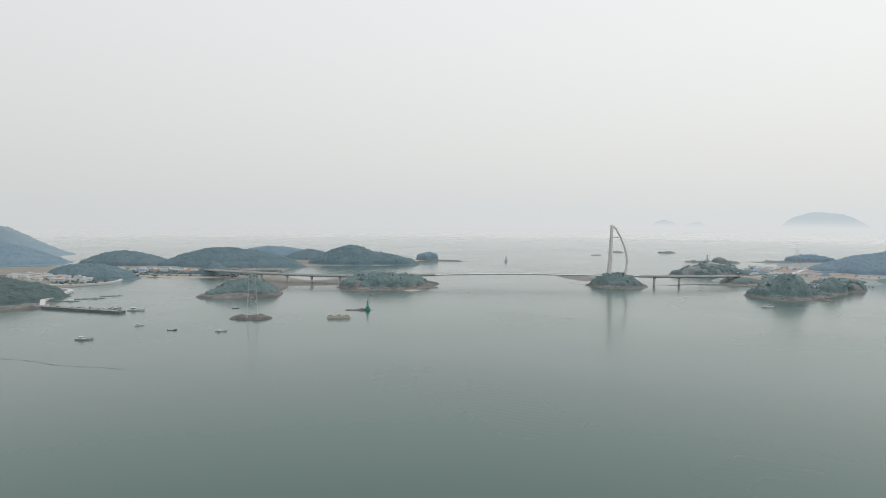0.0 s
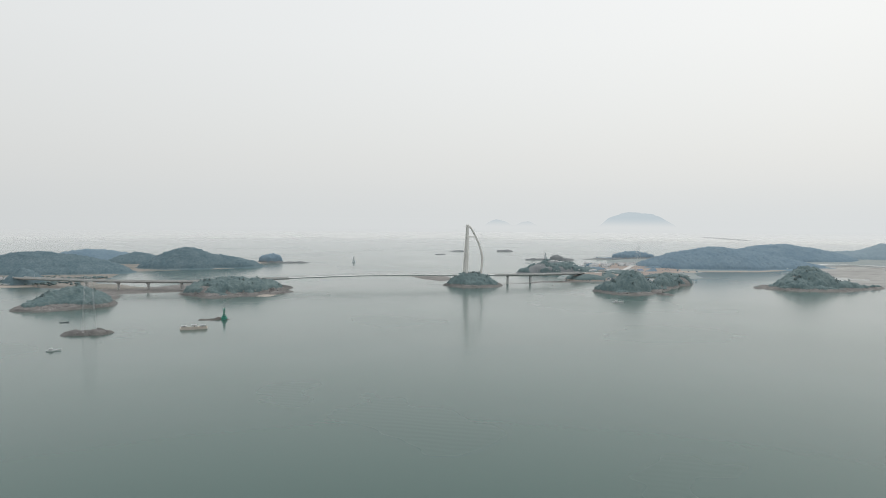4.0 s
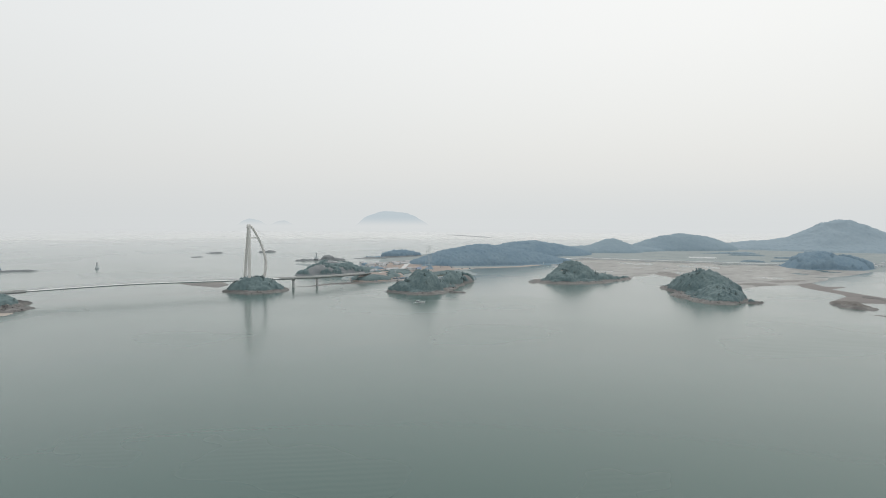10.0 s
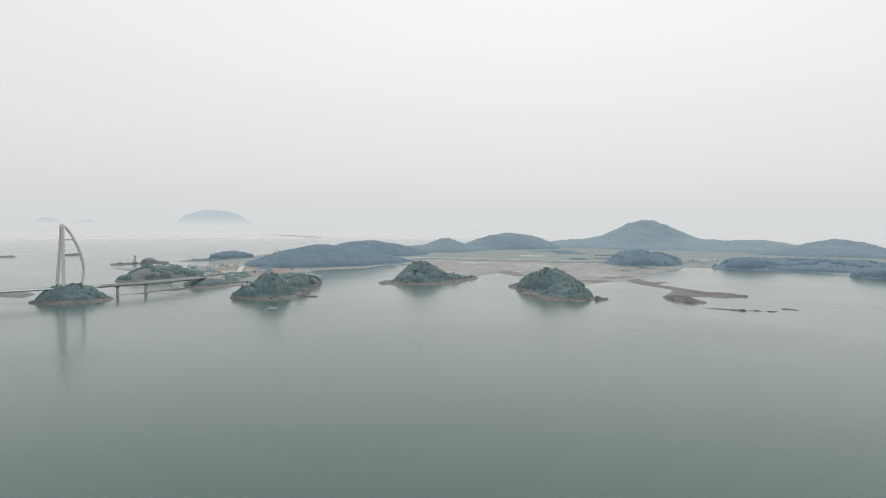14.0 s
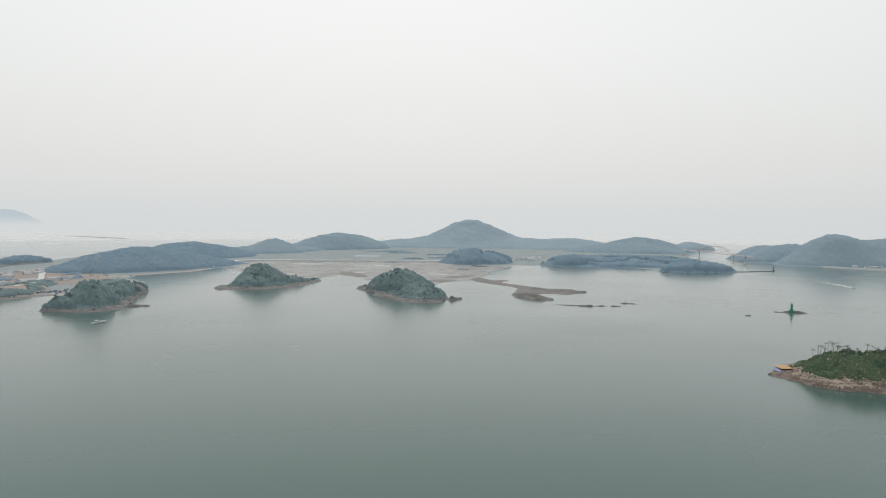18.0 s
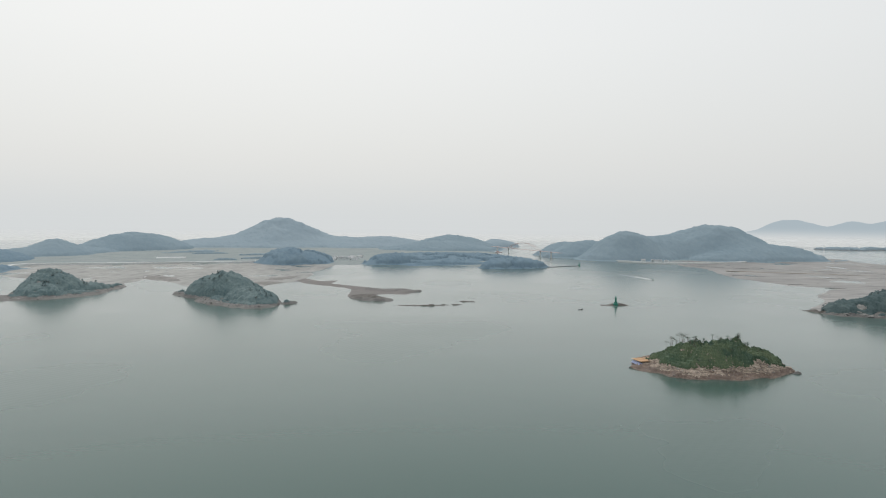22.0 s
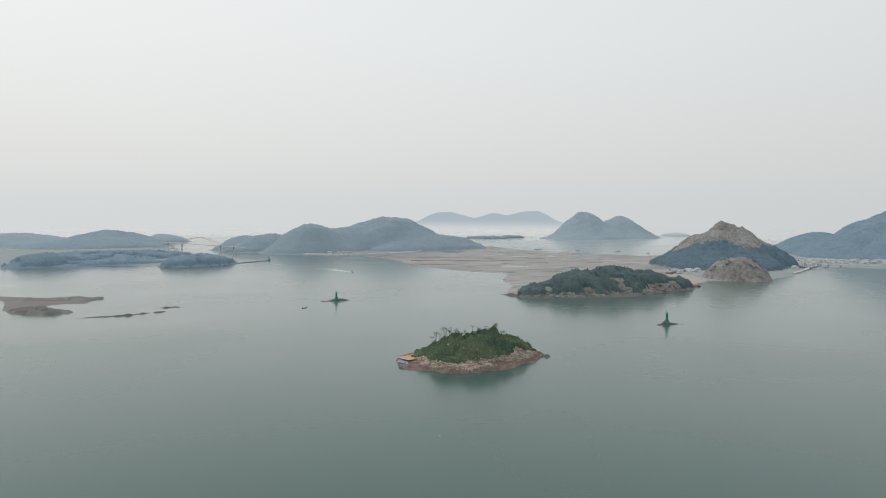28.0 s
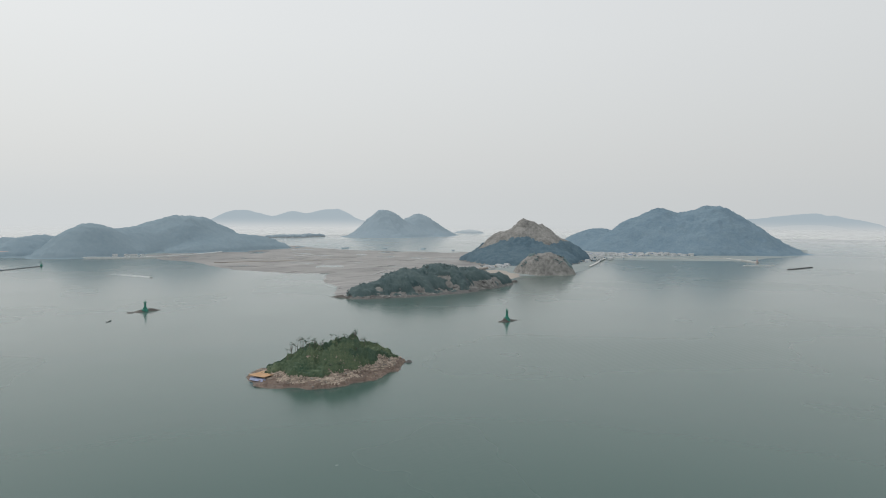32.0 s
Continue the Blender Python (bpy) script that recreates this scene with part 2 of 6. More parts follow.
M_BUSH = surface("evergreen_shrub_leaves", (0.018, 0.058, 0.042), (0.085, 0.132, 0.078), 0.08, 0.8, 0.7, 0.4, 0.2, 0.4, 0.3, 0.08, grain=1.3)
M_TURF = surface("rough_island_grass", (0.042, 0.088, 0.056), (0.170, 0.208, 0.118), 0.07, 0.9, 0.85, 0.4, 0.2, 0.3, 0.0, 0.05, detail=5, grain=1.4)
M_CONCRETE = surface("weathered_concrete", (0.50, 0.505, 0.50), (0.66, 0.66, 0.65), 0.08, 0.8, 0.8, 0.2)
M_PYLON = surface("pale_pylon_concrete", (0.66, 0.645, 0.615), (0.80, 0.785, 0.755), 0.06, 0.5, 0.75, 0.15)
M_DECK_STEEL = surface("painted_bridge_steel", (0.76, 0.77, 0.77), (0.86, 0.87, 0.865), 0.05, 0.6, 0.5, 0.05)
# asphalt lightened to stand in for its bright sheen at grazing view
M_ASPHALT = surface("lightened_grey_asphalt", (0.20, 0.20, 0.20), (0.30, 0.30, 0.295), 0.1, 2.0, 0.9, 0.2)


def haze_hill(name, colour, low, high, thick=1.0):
    """Hills at the edge of sight: a plain, faintly glowing backdrop, haze put into its colour and fading foot."""
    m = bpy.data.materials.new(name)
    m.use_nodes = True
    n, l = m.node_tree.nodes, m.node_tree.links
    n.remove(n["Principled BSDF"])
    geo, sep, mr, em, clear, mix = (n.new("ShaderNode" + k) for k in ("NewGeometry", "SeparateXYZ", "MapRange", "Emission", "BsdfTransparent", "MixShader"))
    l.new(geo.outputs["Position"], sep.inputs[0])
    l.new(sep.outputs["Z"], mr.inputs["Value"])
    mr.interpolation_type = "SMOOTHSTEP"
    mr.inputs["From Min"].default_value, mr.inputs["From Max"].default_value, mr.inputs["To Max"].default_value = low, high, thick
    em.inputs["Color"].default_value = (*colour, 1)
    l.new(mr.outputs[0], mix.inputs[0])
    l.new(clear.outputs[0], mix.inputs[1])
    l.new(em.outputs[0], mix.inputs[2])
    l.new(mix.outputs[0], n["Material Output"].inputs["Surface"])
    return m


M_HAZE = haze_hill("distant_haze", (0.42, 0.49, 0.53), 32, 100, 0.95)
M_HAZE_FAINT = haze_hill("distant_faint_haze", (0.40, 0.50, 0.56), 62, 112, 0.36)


def haze_wall():
    """An added glowing, see-through wall standing in for haze where sea and sky meet: thickest at the horizon, thinning
    out above and below.
    """
    m = bpy.data.materials.new("horizon_haze_glow")
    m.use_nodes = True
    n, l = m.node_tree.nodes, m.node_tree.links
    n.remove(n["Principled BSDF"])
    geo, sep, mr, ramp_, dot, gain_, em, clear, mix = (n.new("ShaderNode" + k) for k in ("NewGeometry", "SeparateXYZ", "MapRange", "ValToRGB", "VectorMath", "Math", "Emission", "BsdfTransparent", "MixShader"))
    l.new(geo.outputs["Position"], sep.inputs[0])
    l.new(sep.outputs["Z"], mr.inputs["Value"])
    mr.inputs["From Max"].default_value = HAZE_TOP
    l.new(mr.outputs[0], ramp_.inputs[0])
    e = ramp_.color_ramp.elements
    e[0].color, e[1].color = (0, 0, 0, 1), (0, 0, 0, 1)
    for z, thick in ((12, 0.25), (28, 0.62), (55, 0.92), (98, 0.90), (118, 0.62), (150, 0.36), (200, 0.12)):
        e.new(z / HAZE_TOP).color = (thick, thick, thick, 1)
    # the glow is set brighter towards the sun, as the cloud is
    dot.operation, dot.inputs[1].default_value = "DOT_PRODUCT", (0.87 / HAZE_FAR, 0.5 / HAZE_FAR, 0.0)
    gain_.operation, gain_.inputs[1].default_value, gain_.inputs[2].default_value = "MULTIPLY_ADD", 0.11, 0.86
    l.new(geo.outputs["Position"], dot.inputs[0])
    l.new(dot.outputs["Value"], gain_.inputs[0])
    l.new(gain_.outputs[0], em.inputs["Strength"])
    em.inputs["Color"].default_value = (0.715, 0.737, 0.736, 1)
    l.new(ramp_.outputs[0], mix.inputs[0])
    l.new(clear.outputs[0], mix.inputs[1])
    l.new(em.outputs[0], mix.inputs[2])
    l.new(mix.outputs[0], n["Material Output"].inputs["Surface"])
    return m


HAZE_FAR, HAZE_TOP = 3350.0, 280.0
M_HAZE_WALL = haze_wall()


# ---- ground and woods makers ----
def lattice(ix, iy, seed):
    v = np.sin(ix * 127.1 + iy * 311.7 + seed * 74.7) * 43758.5453
    return v - np.floor(v)


def value_noise(x, y, seed=0):
    ix, iy = np.floor(x), np.floor(y)
    fx, fy = x - ix, y - iy
    fx, fy = fx * fx * (3 - 2 * fx), fy * fy * (3 - 2 * fy)
    a, b = lattice(ix, iy, seed), lattice(ix + 1, iy, seed)
    c, d = lattice(ix, iy + 1, seed), lattice(ix + 1, iy + 1, seed)
    return (a * (1 - fx) + b * fx) * (1 - fy) + (c * (1 - fx) + d * fx) * fy


def fbm(x, y, size, seed=0, octaves=4):
    """Fractal noise in -1..1 whose largest features are size metres."""
    total, weight = 0.0, 0.5
    for k in range(octaves):
        total = total + weight * (2 * value_noise(x / size * 2 ** k + 17.3 * k, y / size * 2 ** k - 9.1 * k, seed + k) - 1)
        weight *= 0.5
    return total


def bumps_height(bumps, ragged=0.12, size=60.0, rough=0.08, seed=0, ledge=0.0, peak=2.0, shore=0.0):
    """Height over the sea of domes (x, y, half length, half width, turn in degrees, height, steepness)."""
    def h(X, Y):
        wob = fbm(X, Y, size, seed)
        total, floor_ = 0.0, -9.0
        for x, y, a, b, turn, H, p in bumps:
            c, s = math.cos(radians(turn)), math.sin(radians(turn))
            u, v = (X - x) * c + (Y - y) * s, -(X - x) * s + (Y - y) * c
            r = np.sqrt((u / a) ** 2 + (v / b) ** 2) * (1 + ragged * 2 * wob)
            total = total + (H * np.clip(1 - r ** peak, 0, 1) ** p) ** 5
            floor_ = np.maximum(floor_, -(r - 1) * min(a, b) * 0.25)
        z = total ** 0.2
        crag = 1 - 2 * np.abs(fbm(X, Y, size * 0.3, seed + 60, 5))
        z = z * (1 + rough * 2.5 * fbm(X, Y, size * 0.45, seed + 50) + rough * 0.9 * (crag - 0.55))
        z = z + shore * 2.2 * fbm(X, Y, 11, seed + 80, 4) * np.clip(z / 1.5, 0, 1)
        if ledge:
            # rock ledges that step down to the sea
            z = z + ledge * np.sin(z * 4.2 + 5 * fbm(X, Y, 12, seed + 70)) * np.clip(z, 0, 1)
        return np.where(z > 0.02, z, np.minimum(floor_, 0.02))
    return h


def plan_height(outline, top=1.0, slope=0.05, ragged=15.0, size=90.0, lumps=0.3, seed=0, chain=False):
    """Height of low ground inside an outline, rising inland at a slope up to top metres."""
    pts = np.array(outline, float)

    def h(X, Y):
        best = np.full(X.shape, 1e9)
        inside = np.zeros(X.shape, bool)
        for (x0, y0), (x1, y1) in zip(pts, np.roll(pts, -1, 0)):
            dx, dy = x1 - x0, y1 - y0
            k = np.clip(((X - x0) * dx + (Y - y0) * dy) / (dx * dx + dy * dy), 0, 1)
            best = np.minimum(best, np.hypot(X - x0 - k * dx, Y - y0 - k * dy))
            cross = (y0 > Y) != (y1 > Y)
            inside ^= cross & (X < dx * (Y - y0) / (dy if dy else 1e-9) + x0)
        sd = np.where(inside, best, -best) + ragged * 1.6 * fbm(X, Y, size, seed)
        z = np.where(sd > 0, top * (1 - np.exp(-sd * slope / top)), sd * 0.06)
        return z + np.where(sd > 0, lumps * np.minimum(1, sd / 20) * fbm(X, Y, size * 0.6, seed + 9), 0)
    return h


def outline_box(outline, m=40):
    xs, ys = [p[0] for p in outline], [p[1] for p in outline]
    return min(xs) - m, min(ys) - m, max(xs) + m, max(ys) + m


def bumps_box(bumps, m=1.25):
    r = [max(b[2], b[3]) * m for b in bumps]
    return (min(b[0] - k for b, k in zip(bumps, r)), min(b[1] - k for b, k in zip(bumps, r)),
            max(b[0] + k for b, k in zip(bumps, r)), max(b[1] + k for b, k in zip(bumps, r)))


def mesh_from(name, verts, faces, smooth=True):
    """A mesh from arrays of places and of equal-sided faces."""
    me = bpy.data.meshes.new(name)
    n, k = len(faces), faces.shape[1]
    me.vertices.add(len(verts))
    me.vertices.foreach_set("co", np.asarray(verts, np.float32).ravel())
    me.loops.add(n * k)
    me.loops.foreach_set("vertex_index", faces.astype(np.int32).ravel())
    me.polygons.add(n)
    me.polygons.foreach_set("loop_start", np.arange(0, n * k, k, dtype=np.int32))
    me.polygons.foreach_set("use_smooth", np.full(n, smooth))
    me.update(calc_edges=True)
    return me


def terrain(name, height, box, cell, material, deep=-1.5, wet=None, tide=1.5):
    """A height field over a box, kept where it stands above the sea bed."""
    x0, y0, x1, y1 = box
    xs, ys = np.arange(x0, x1 + cell, cell), np.arange(y0, y1 + cell, cell)
    X, Y = np.meshgrid(xs, ys)
    Z = height(X, Y)
    keep = Z > deep
    idx = np.arange(Z.size).reshape(Z.shape)
    f = np.stack([idx[:-1, :-1], idx[:-1, 1:], idx[1:, 1:], idx[1:, :-1]], -1).reshape(-1, 4)
    any_up = (keep[:-1, :-1] | keep[:-1, 1:] | keep[1:, 1:] | keep[1:, :-1]).ravel()
    f = f[any_up]
    used, inv = np.unique(f, return_inverse=True)
    V = np.stack([X.ravel(), Y.ravel(), np.maximum(Z.ravel(), deep - 1.0)], -1)[used]
    faces = inv.reshape(-1, 4)
    me = mesh_from(name, V, faces)
    me.materials.append(material)
    if wet:
        # rock that the tide wets twice a day
        me.materials.append(wet)
        mid = V[faces].mean(1)
        me.polygons.foreach_set("material_index", (mid[:, 2] < tide * (1 + 0.9 * fbm(mid[:, 0], mid[:, 1], 14, 2))).astype(np.int32))
    return new(name, me)


g = (1 + 5 ** 0.5) / 2
ICO_V = np.array([(-1, g, 0), (1, g, 0), (-1, -g, 0), (1, -g, 0), (0, -1, g), (0, 1, g), (0, -1, -g), (0, 1, -g), (g, 0, -1), (g, 0, 1), (-g, 0, -1), (-g, 0, 1)], float)
ICO_V /= np.linalg.norm(ICO_V[0])
# faces: the triples of corners that lie one edge apart
EDGE = 1.06
ICO_F = np.array([(a, b, c) for a in range(12) for b in range(a + 1, 12) for c in range(b + 1, 12)
                  if max(np.linalg.norm(ICO_V[a] - ICO_V[b]), np.linalg.norm(ICO_V[b] - ICO_V[c]), np.linalg.norm(ICO_V[a] - ICO_V[c])) < EDGE])
for k, (a, b, c) in enumerate(ICO_F):
    if np.dot(np.cross(ICO_V[b] - ICO_V[a], ICO_V[c] - ICO_V[a]), ICO_V[a]) < 0:
        ICO_F[k] = (a, c, b)


def clumps(name, places, radii, flat, rng, material):
    """Many small, uneven leaf clumps in one mesh."""
    n = len(places)
    dirs = ICO_V[None] * (1 + rng.uniform(-0.32, 0.32, (n, 12, 1)))
    spin = rng.uniform(0, 6.28, n)
    c, s = np.cos(spin)[:, None], np.sin(spin)[:, None]
    dx, dy = dirs[..., 0] * c - dirs[..., 1] * s, dirs[..., 0] * s + dirs[..., 1] * c
    V = np.stack([dx, dy, dirs[..., 2] * flat[:, None]], -1) * radii[:, None, None] + places[:, None]
    F = ICO_F[None] + 12 * np.arange(n)[:, None, None]
    me = mesh_from(name, V.reshape(-1, 3), F.reshape(-1, 3))
    me.materials.append(material)
    return new(name, me)


def crowns(X, Y, spacing, seed):
    """Heights 0..1 of close-set tree crowns on a jittered lattice."""
    ix, iy = np.floor(X / spacing), np.floor(Y / spacing)
    best = np.full(X.shape, 0.35)
    for i in (-1, 0, 1):
        for j in (-1, 0, 1):
            cx, cy = ix + i, iy + j
            px = (cx + 0.15 + 0.7 * lattice(cx, cy, seed)) * spacing
            py = (cy + 0.15 + 0.7 * lattice(cx, cy, seed + 5)) * spacing
            r = spacing * (0.55 + 0.45 * lattice(cx, cy, seed + 11))
            up = 0.5 + 0.8 * lattice(cx, cy, seed + 17) ** 3
            best = np.maximum(best, up * np.sqrt(np.clip(1 - ((X - px) ** 2 + (Y - py) ** 2) / (r * r), 0, 1)))
    return best


def woods(name, height, box, crown, low, material, label, seed=0, tall=5.0, cell=1.5, gaps=0.0, high=1e9, gap_size=60.0, keep=None, tufts=0.0, sink=0.0):
    """Woodland over the ground: a closed canopy of uneven crowns with ragged edges, and loose tufts that stand out of it."""
    rng = np.random.default_rng(seed)

    def stand(X, Y, Z):
        ok = (Z > low * (1 + 0.8 * fbm(X, Y, crown * 8, seed + 3))) & (Z < high * (1 + 0.35 * fbm(X, Y, 60, seed + 6)))
        if gaps:
            ok &= fbm(X, Y, gap_size, seed + 4) > gaps - 0.62
        return ok & keep(X, Y, Z) if keep is not None else ok

    x0, y0, x1, y1 = box
    X, Y = np.meshgrid(np.arange(x0, x1 + cell, cell), np.arange(y0, y1 + cell, cell))
    X, Y = X + rng.uniform(-0.3, 0.3, X.shape) * cell, Y + rng.uniform(-0.3, 0.3, Y.shape) * cell
    Z = height(X, Y)
    ok = stand(X, Y, Z)
    top = tall * (0.5 + 0.5 * crowns(X, Y, crown, seed)) * (1 + 0.25 * fbm(X, Y, crown * 5, seed + 8)) + rng.normal(0, 0.035, X.shape) * tall
    top = top * (0.3 + 0.7 * np.clip((Z - low * 0.6) / 4.0, 0, 1))
    Zc = Z + np.where(ok, top - sink, -1.2)
    idx = np.arange(Z.size).reshape(Z.shape)
    f = np.stack([idx[:-1, :-1], idx[:-1, 1:], idx[1:, 1:], idx[1:, :-1]], -1).reshape(-1, 4)
    f = f[(ok[:-1, :-1] | ok[:-1, 1:] | ok[1:, 1:] | ok[1:, :-1]).ravel()]
    used, inv = np.unique(f, return_inverse=True)
    V = np.stack([X.ravel(), Y.ravel(), Zc.ravel()], -1)[used]
    faces = inv.reshape(-1, 4)
    faces = np.concatenate([faces[:, [0, 1, 2]], faces[:, [0, 2, 3]]])
    n = int(ok.sum() * cell * cell / (crown * crown) * tufts * 4)
    if n:
        pick = rng.choice(np.flatnonzero(ok.ravel()), n)
        P = np.stack([X.ravel()[pick], Y.ravel()[pick], Z.ravel()[pick] + top.ravel()[pick] * 0.8], -1)
        dirs = ICO_V[None] * (1 + rng.uniform(-0.35, 0.35, (n, 12, 1))) * (crown * rng.uniform(0.16, 0.36, n))[:, None, None]
        tv = (dirs + P[:, None]).reshape(-1, 3)
        tf = (ICO_F[None] + 12 * np.arange(n)[:, None, None]).reshape(-1, 3) + len(V)
        V, faces = np.concatenate([V, tv]), np.concatenate([faces, tf])
    me = mesh_from(name, V, faces, cell > 0.8)
    me.materials.append(material)
    return tagged(new(name, me), label, "woodland", kind="stuff")


# ---- sea ----
rings = [0, 150, 400, 900, 1800, 3500, 7000, 14000]
bm = bmesh.new()
loops_ = []
for r in rings[1:]:
    loops_.append([bm.verts.new((400 + r * math.cos(2 * math.pi * k / 48), 300 + r * math.sin(2 * math.pi * k / 48), 0)) for k in range(48)])
bm.faces.new(loops_[0])
for a, b in zip(loops_, loops_[1:]):
    for k in range(48):
        bm.faces.new((a[k], b[k], b[(k + 1) % 48], a[(k + 1) % 48]))
me = bpy.data.meshes.new("water")
bm.to_mesh(me)
bm.free()
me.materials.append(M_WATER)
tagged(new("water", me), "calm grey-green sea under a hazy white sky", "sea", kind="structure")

# ---- islands ----
def island(label, bumps, cell, wood_low, spacing, wood_label, seed, rock=M_ROCK_MID, ragged=0.15, size=36.0, rough=0.035, tall=5.2, gaps=0.0, leaf=None, keep=None, name="island", gap_size=24.0, ledge=0.0, tide=2.3, tidal=None):
    h = bumps_height(bumps, ragged, size, rough, seed, ledge, shore=1.4)
    box = bumps_box(bumps)
    ob = tagged(terrain(name, h, box, cell, rock, wet=tidal or (M_REEF if name == "reef" else M_ROCK_DARK), tide=tide), label, "island")
    if spacing:
        woods("woodland", h, box, spacing, wood_low, leaf or M_WOOD_MID, wood_label, seed, tall, 1.3, gaps or 0.14, sink=1.2, keep=keep, gap_size=gap_size)
    return ob, h


PINES = "dark green pine and oak trees covering a small island"
islet_tower, h_tower = island("bare low brown rock islet carrying a power mast", [(-195, 692, 21, 11, 5, 3.2, 0.5)], 1.5, 9, 0, "", 3, ragged=0.2, size=14, rough=0.2, rock=M_ROCK_DARK)
viaduct_island, h_viaduct = island("wooded rocky island with brown ledges beside the viaduct", [(-262, 918, 42, 36, 30, 17, 1.0), (-286, 890, 40, 22, 50, 8, 0.8), (-246, 905, 30, 40, 10, 8, 0.7), (-266, 900, 50, 46, 45, 4, 0.5), (-246, 970, 24, 40, 0, 3.0, 0.6)], 2.0, 4.2, 4.0, PINES, 5, gaps=0.22)
sand_island, h_sand = island("wooded island with a pale sand ledge under the bridge", [(-88, 1015, 58, 40, 0, 17, 0.55), (-122, 998, 30, 32, 0, 12, 0.7), (-48, 1035, 34, 30, 40, 12, 0.6), (-85, 1000, 70, 50, 5, 3.4, 0.5), (-30, 1048, 26, 20, 60, 4, 0.6)], 2.0, 4.2, 4.0, PINES, 8)
pylon_islet, h_pylon = island("round wooded islet at the foot of the bridge pylon", [(266, 1054, 42, 38, 0, 16.5, 1.15), (268, 1052, 50, 44, 0, 5, 0.7)], 2.2, 2.8, 4.0, PINES, 11)
power_island, h_power = island("wooded island with brown rocky shore", [(466, 918, 38, 30, 40, 26, 0.9), (440, 925, 26, 24, 60, 12, 0.8), (498, 933, 34, 20, 40, 13, 0.9), (553, 966, 46, 18, 38, 18, 0.8), (598, 995, 40, 15, 36, 11, 0.8), (458, 912, 46, 42, 60, 4, 0.5), (531, 955, 108, 27, 41, 3.0, 0.5)], 2.5, 2.7, 4.0, PINES, 14, gaps=0.34)
island("flat dark reef off a wooded island", [(494, 871, 14, 5.0, -55, 1.7, 0.5)], 1.5, 9, 0, "", 15, M_ROCK_DARK, size=12)
edge_island, h_edge = island("wooded island at the edge of the tidal flat", [(778, 925, 50, 44, 30, 28, 0.95), (738, 910, 36, 28, 70, 13, 0.8), (806, 892, 44, 26, -10, 8, 0.7), (758, 898, 72, 46, -25, 3.6, 0.5), (835, 885, 60, 20, 15, 2.6, 0.5)], 2.5, 3.0, 4.0, PINES, 17)
dome_island, h_dome = island("domed wooded island with pale rocks on its seaward point", [(792, 682, 57, 43, 80, 30, 0.95), (742, 622, 48, 30, 45, 14, 0.75), (716, 596, 24, 18, 45, 7, 0.7), (748, 645, 88, 43, 48, 3.6, 0.5), (795, 728, 34, 22, 60, 4.0, 0.5), (735, 572, 14, 7, -10, 2.6, 0.5)], 2.5, 3.2, 4.0, PINES, 20, gaps=0.2)
island("low rocky point at the end of a mud spit", [(800, 488, 34, 14, 60, 4, 0.5)], 2.0, 9, 0, "", 23, M_REEF, ragged=0.25, size=20, rough=0.25)
for k, (x, y, a, b, t) in enumerate(((745, 424, 14, 3.6, -84), (746, 402, 9, 3.0, -80), (754, 386, 10, 3.2, -62), (762, 369, 6, 2.0, -60), (796, 359, 9, 3, -86))):
    island("thin dark reef awash at low tide", [(x, y, a, b, t, 0.95, 0.5)], 1.2, 9, 0, "", 24 + k, M_REEF, ragged=0.4, size=9, rough=0.5, name="reef")
island("dark low reef under a green beacon", [(800, 175, 17, 5, -80, 1.2, 0.5)], 1.2, 9, 0, "", 30, M_REEF, ragged=0.35, size=9, rough=0.4, name="reef")
island("dark low reef under a green beacon", [(527, -92, 13, 5, -80, 1.2, 0.5)], 1.2, 9, 0, "", 31, M_REEF, ragged=0.35, size=9, rough=0.4, name="reef")
island("dark low reef under a green beacon", [(-91, 757, 14, 5, 5, 1.2, 0.5)], 1.2, 9, 0, "", 32, M_REEF, ragged=0.35, size=9, rough=0.4, name="reef")
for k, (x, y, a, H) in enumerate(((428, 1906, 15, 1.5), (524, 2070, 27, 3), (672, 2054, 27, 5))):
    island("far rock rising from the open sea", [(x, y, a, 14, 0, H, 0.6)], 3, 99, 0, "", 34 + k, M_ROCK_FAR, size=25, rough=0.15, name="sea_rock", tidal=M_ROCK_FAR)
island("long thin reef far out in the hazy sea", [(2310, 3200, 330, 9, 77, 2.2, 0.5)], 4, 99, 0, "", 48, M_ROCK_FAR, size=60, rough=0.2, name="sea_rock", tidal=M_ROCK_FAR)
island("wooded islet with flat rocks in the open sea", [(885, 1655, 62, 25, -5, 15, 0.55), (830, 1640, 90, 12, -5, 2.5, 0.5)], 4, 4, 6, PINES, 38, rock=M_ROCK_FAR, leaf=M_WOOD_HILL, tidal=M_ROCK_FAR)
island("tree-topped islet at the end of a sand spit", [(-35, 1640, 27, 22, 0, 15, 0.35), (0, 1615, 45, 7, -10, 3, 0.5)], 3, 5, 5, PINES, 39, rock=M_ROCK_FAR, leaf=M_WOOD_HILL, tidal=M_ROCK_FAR)
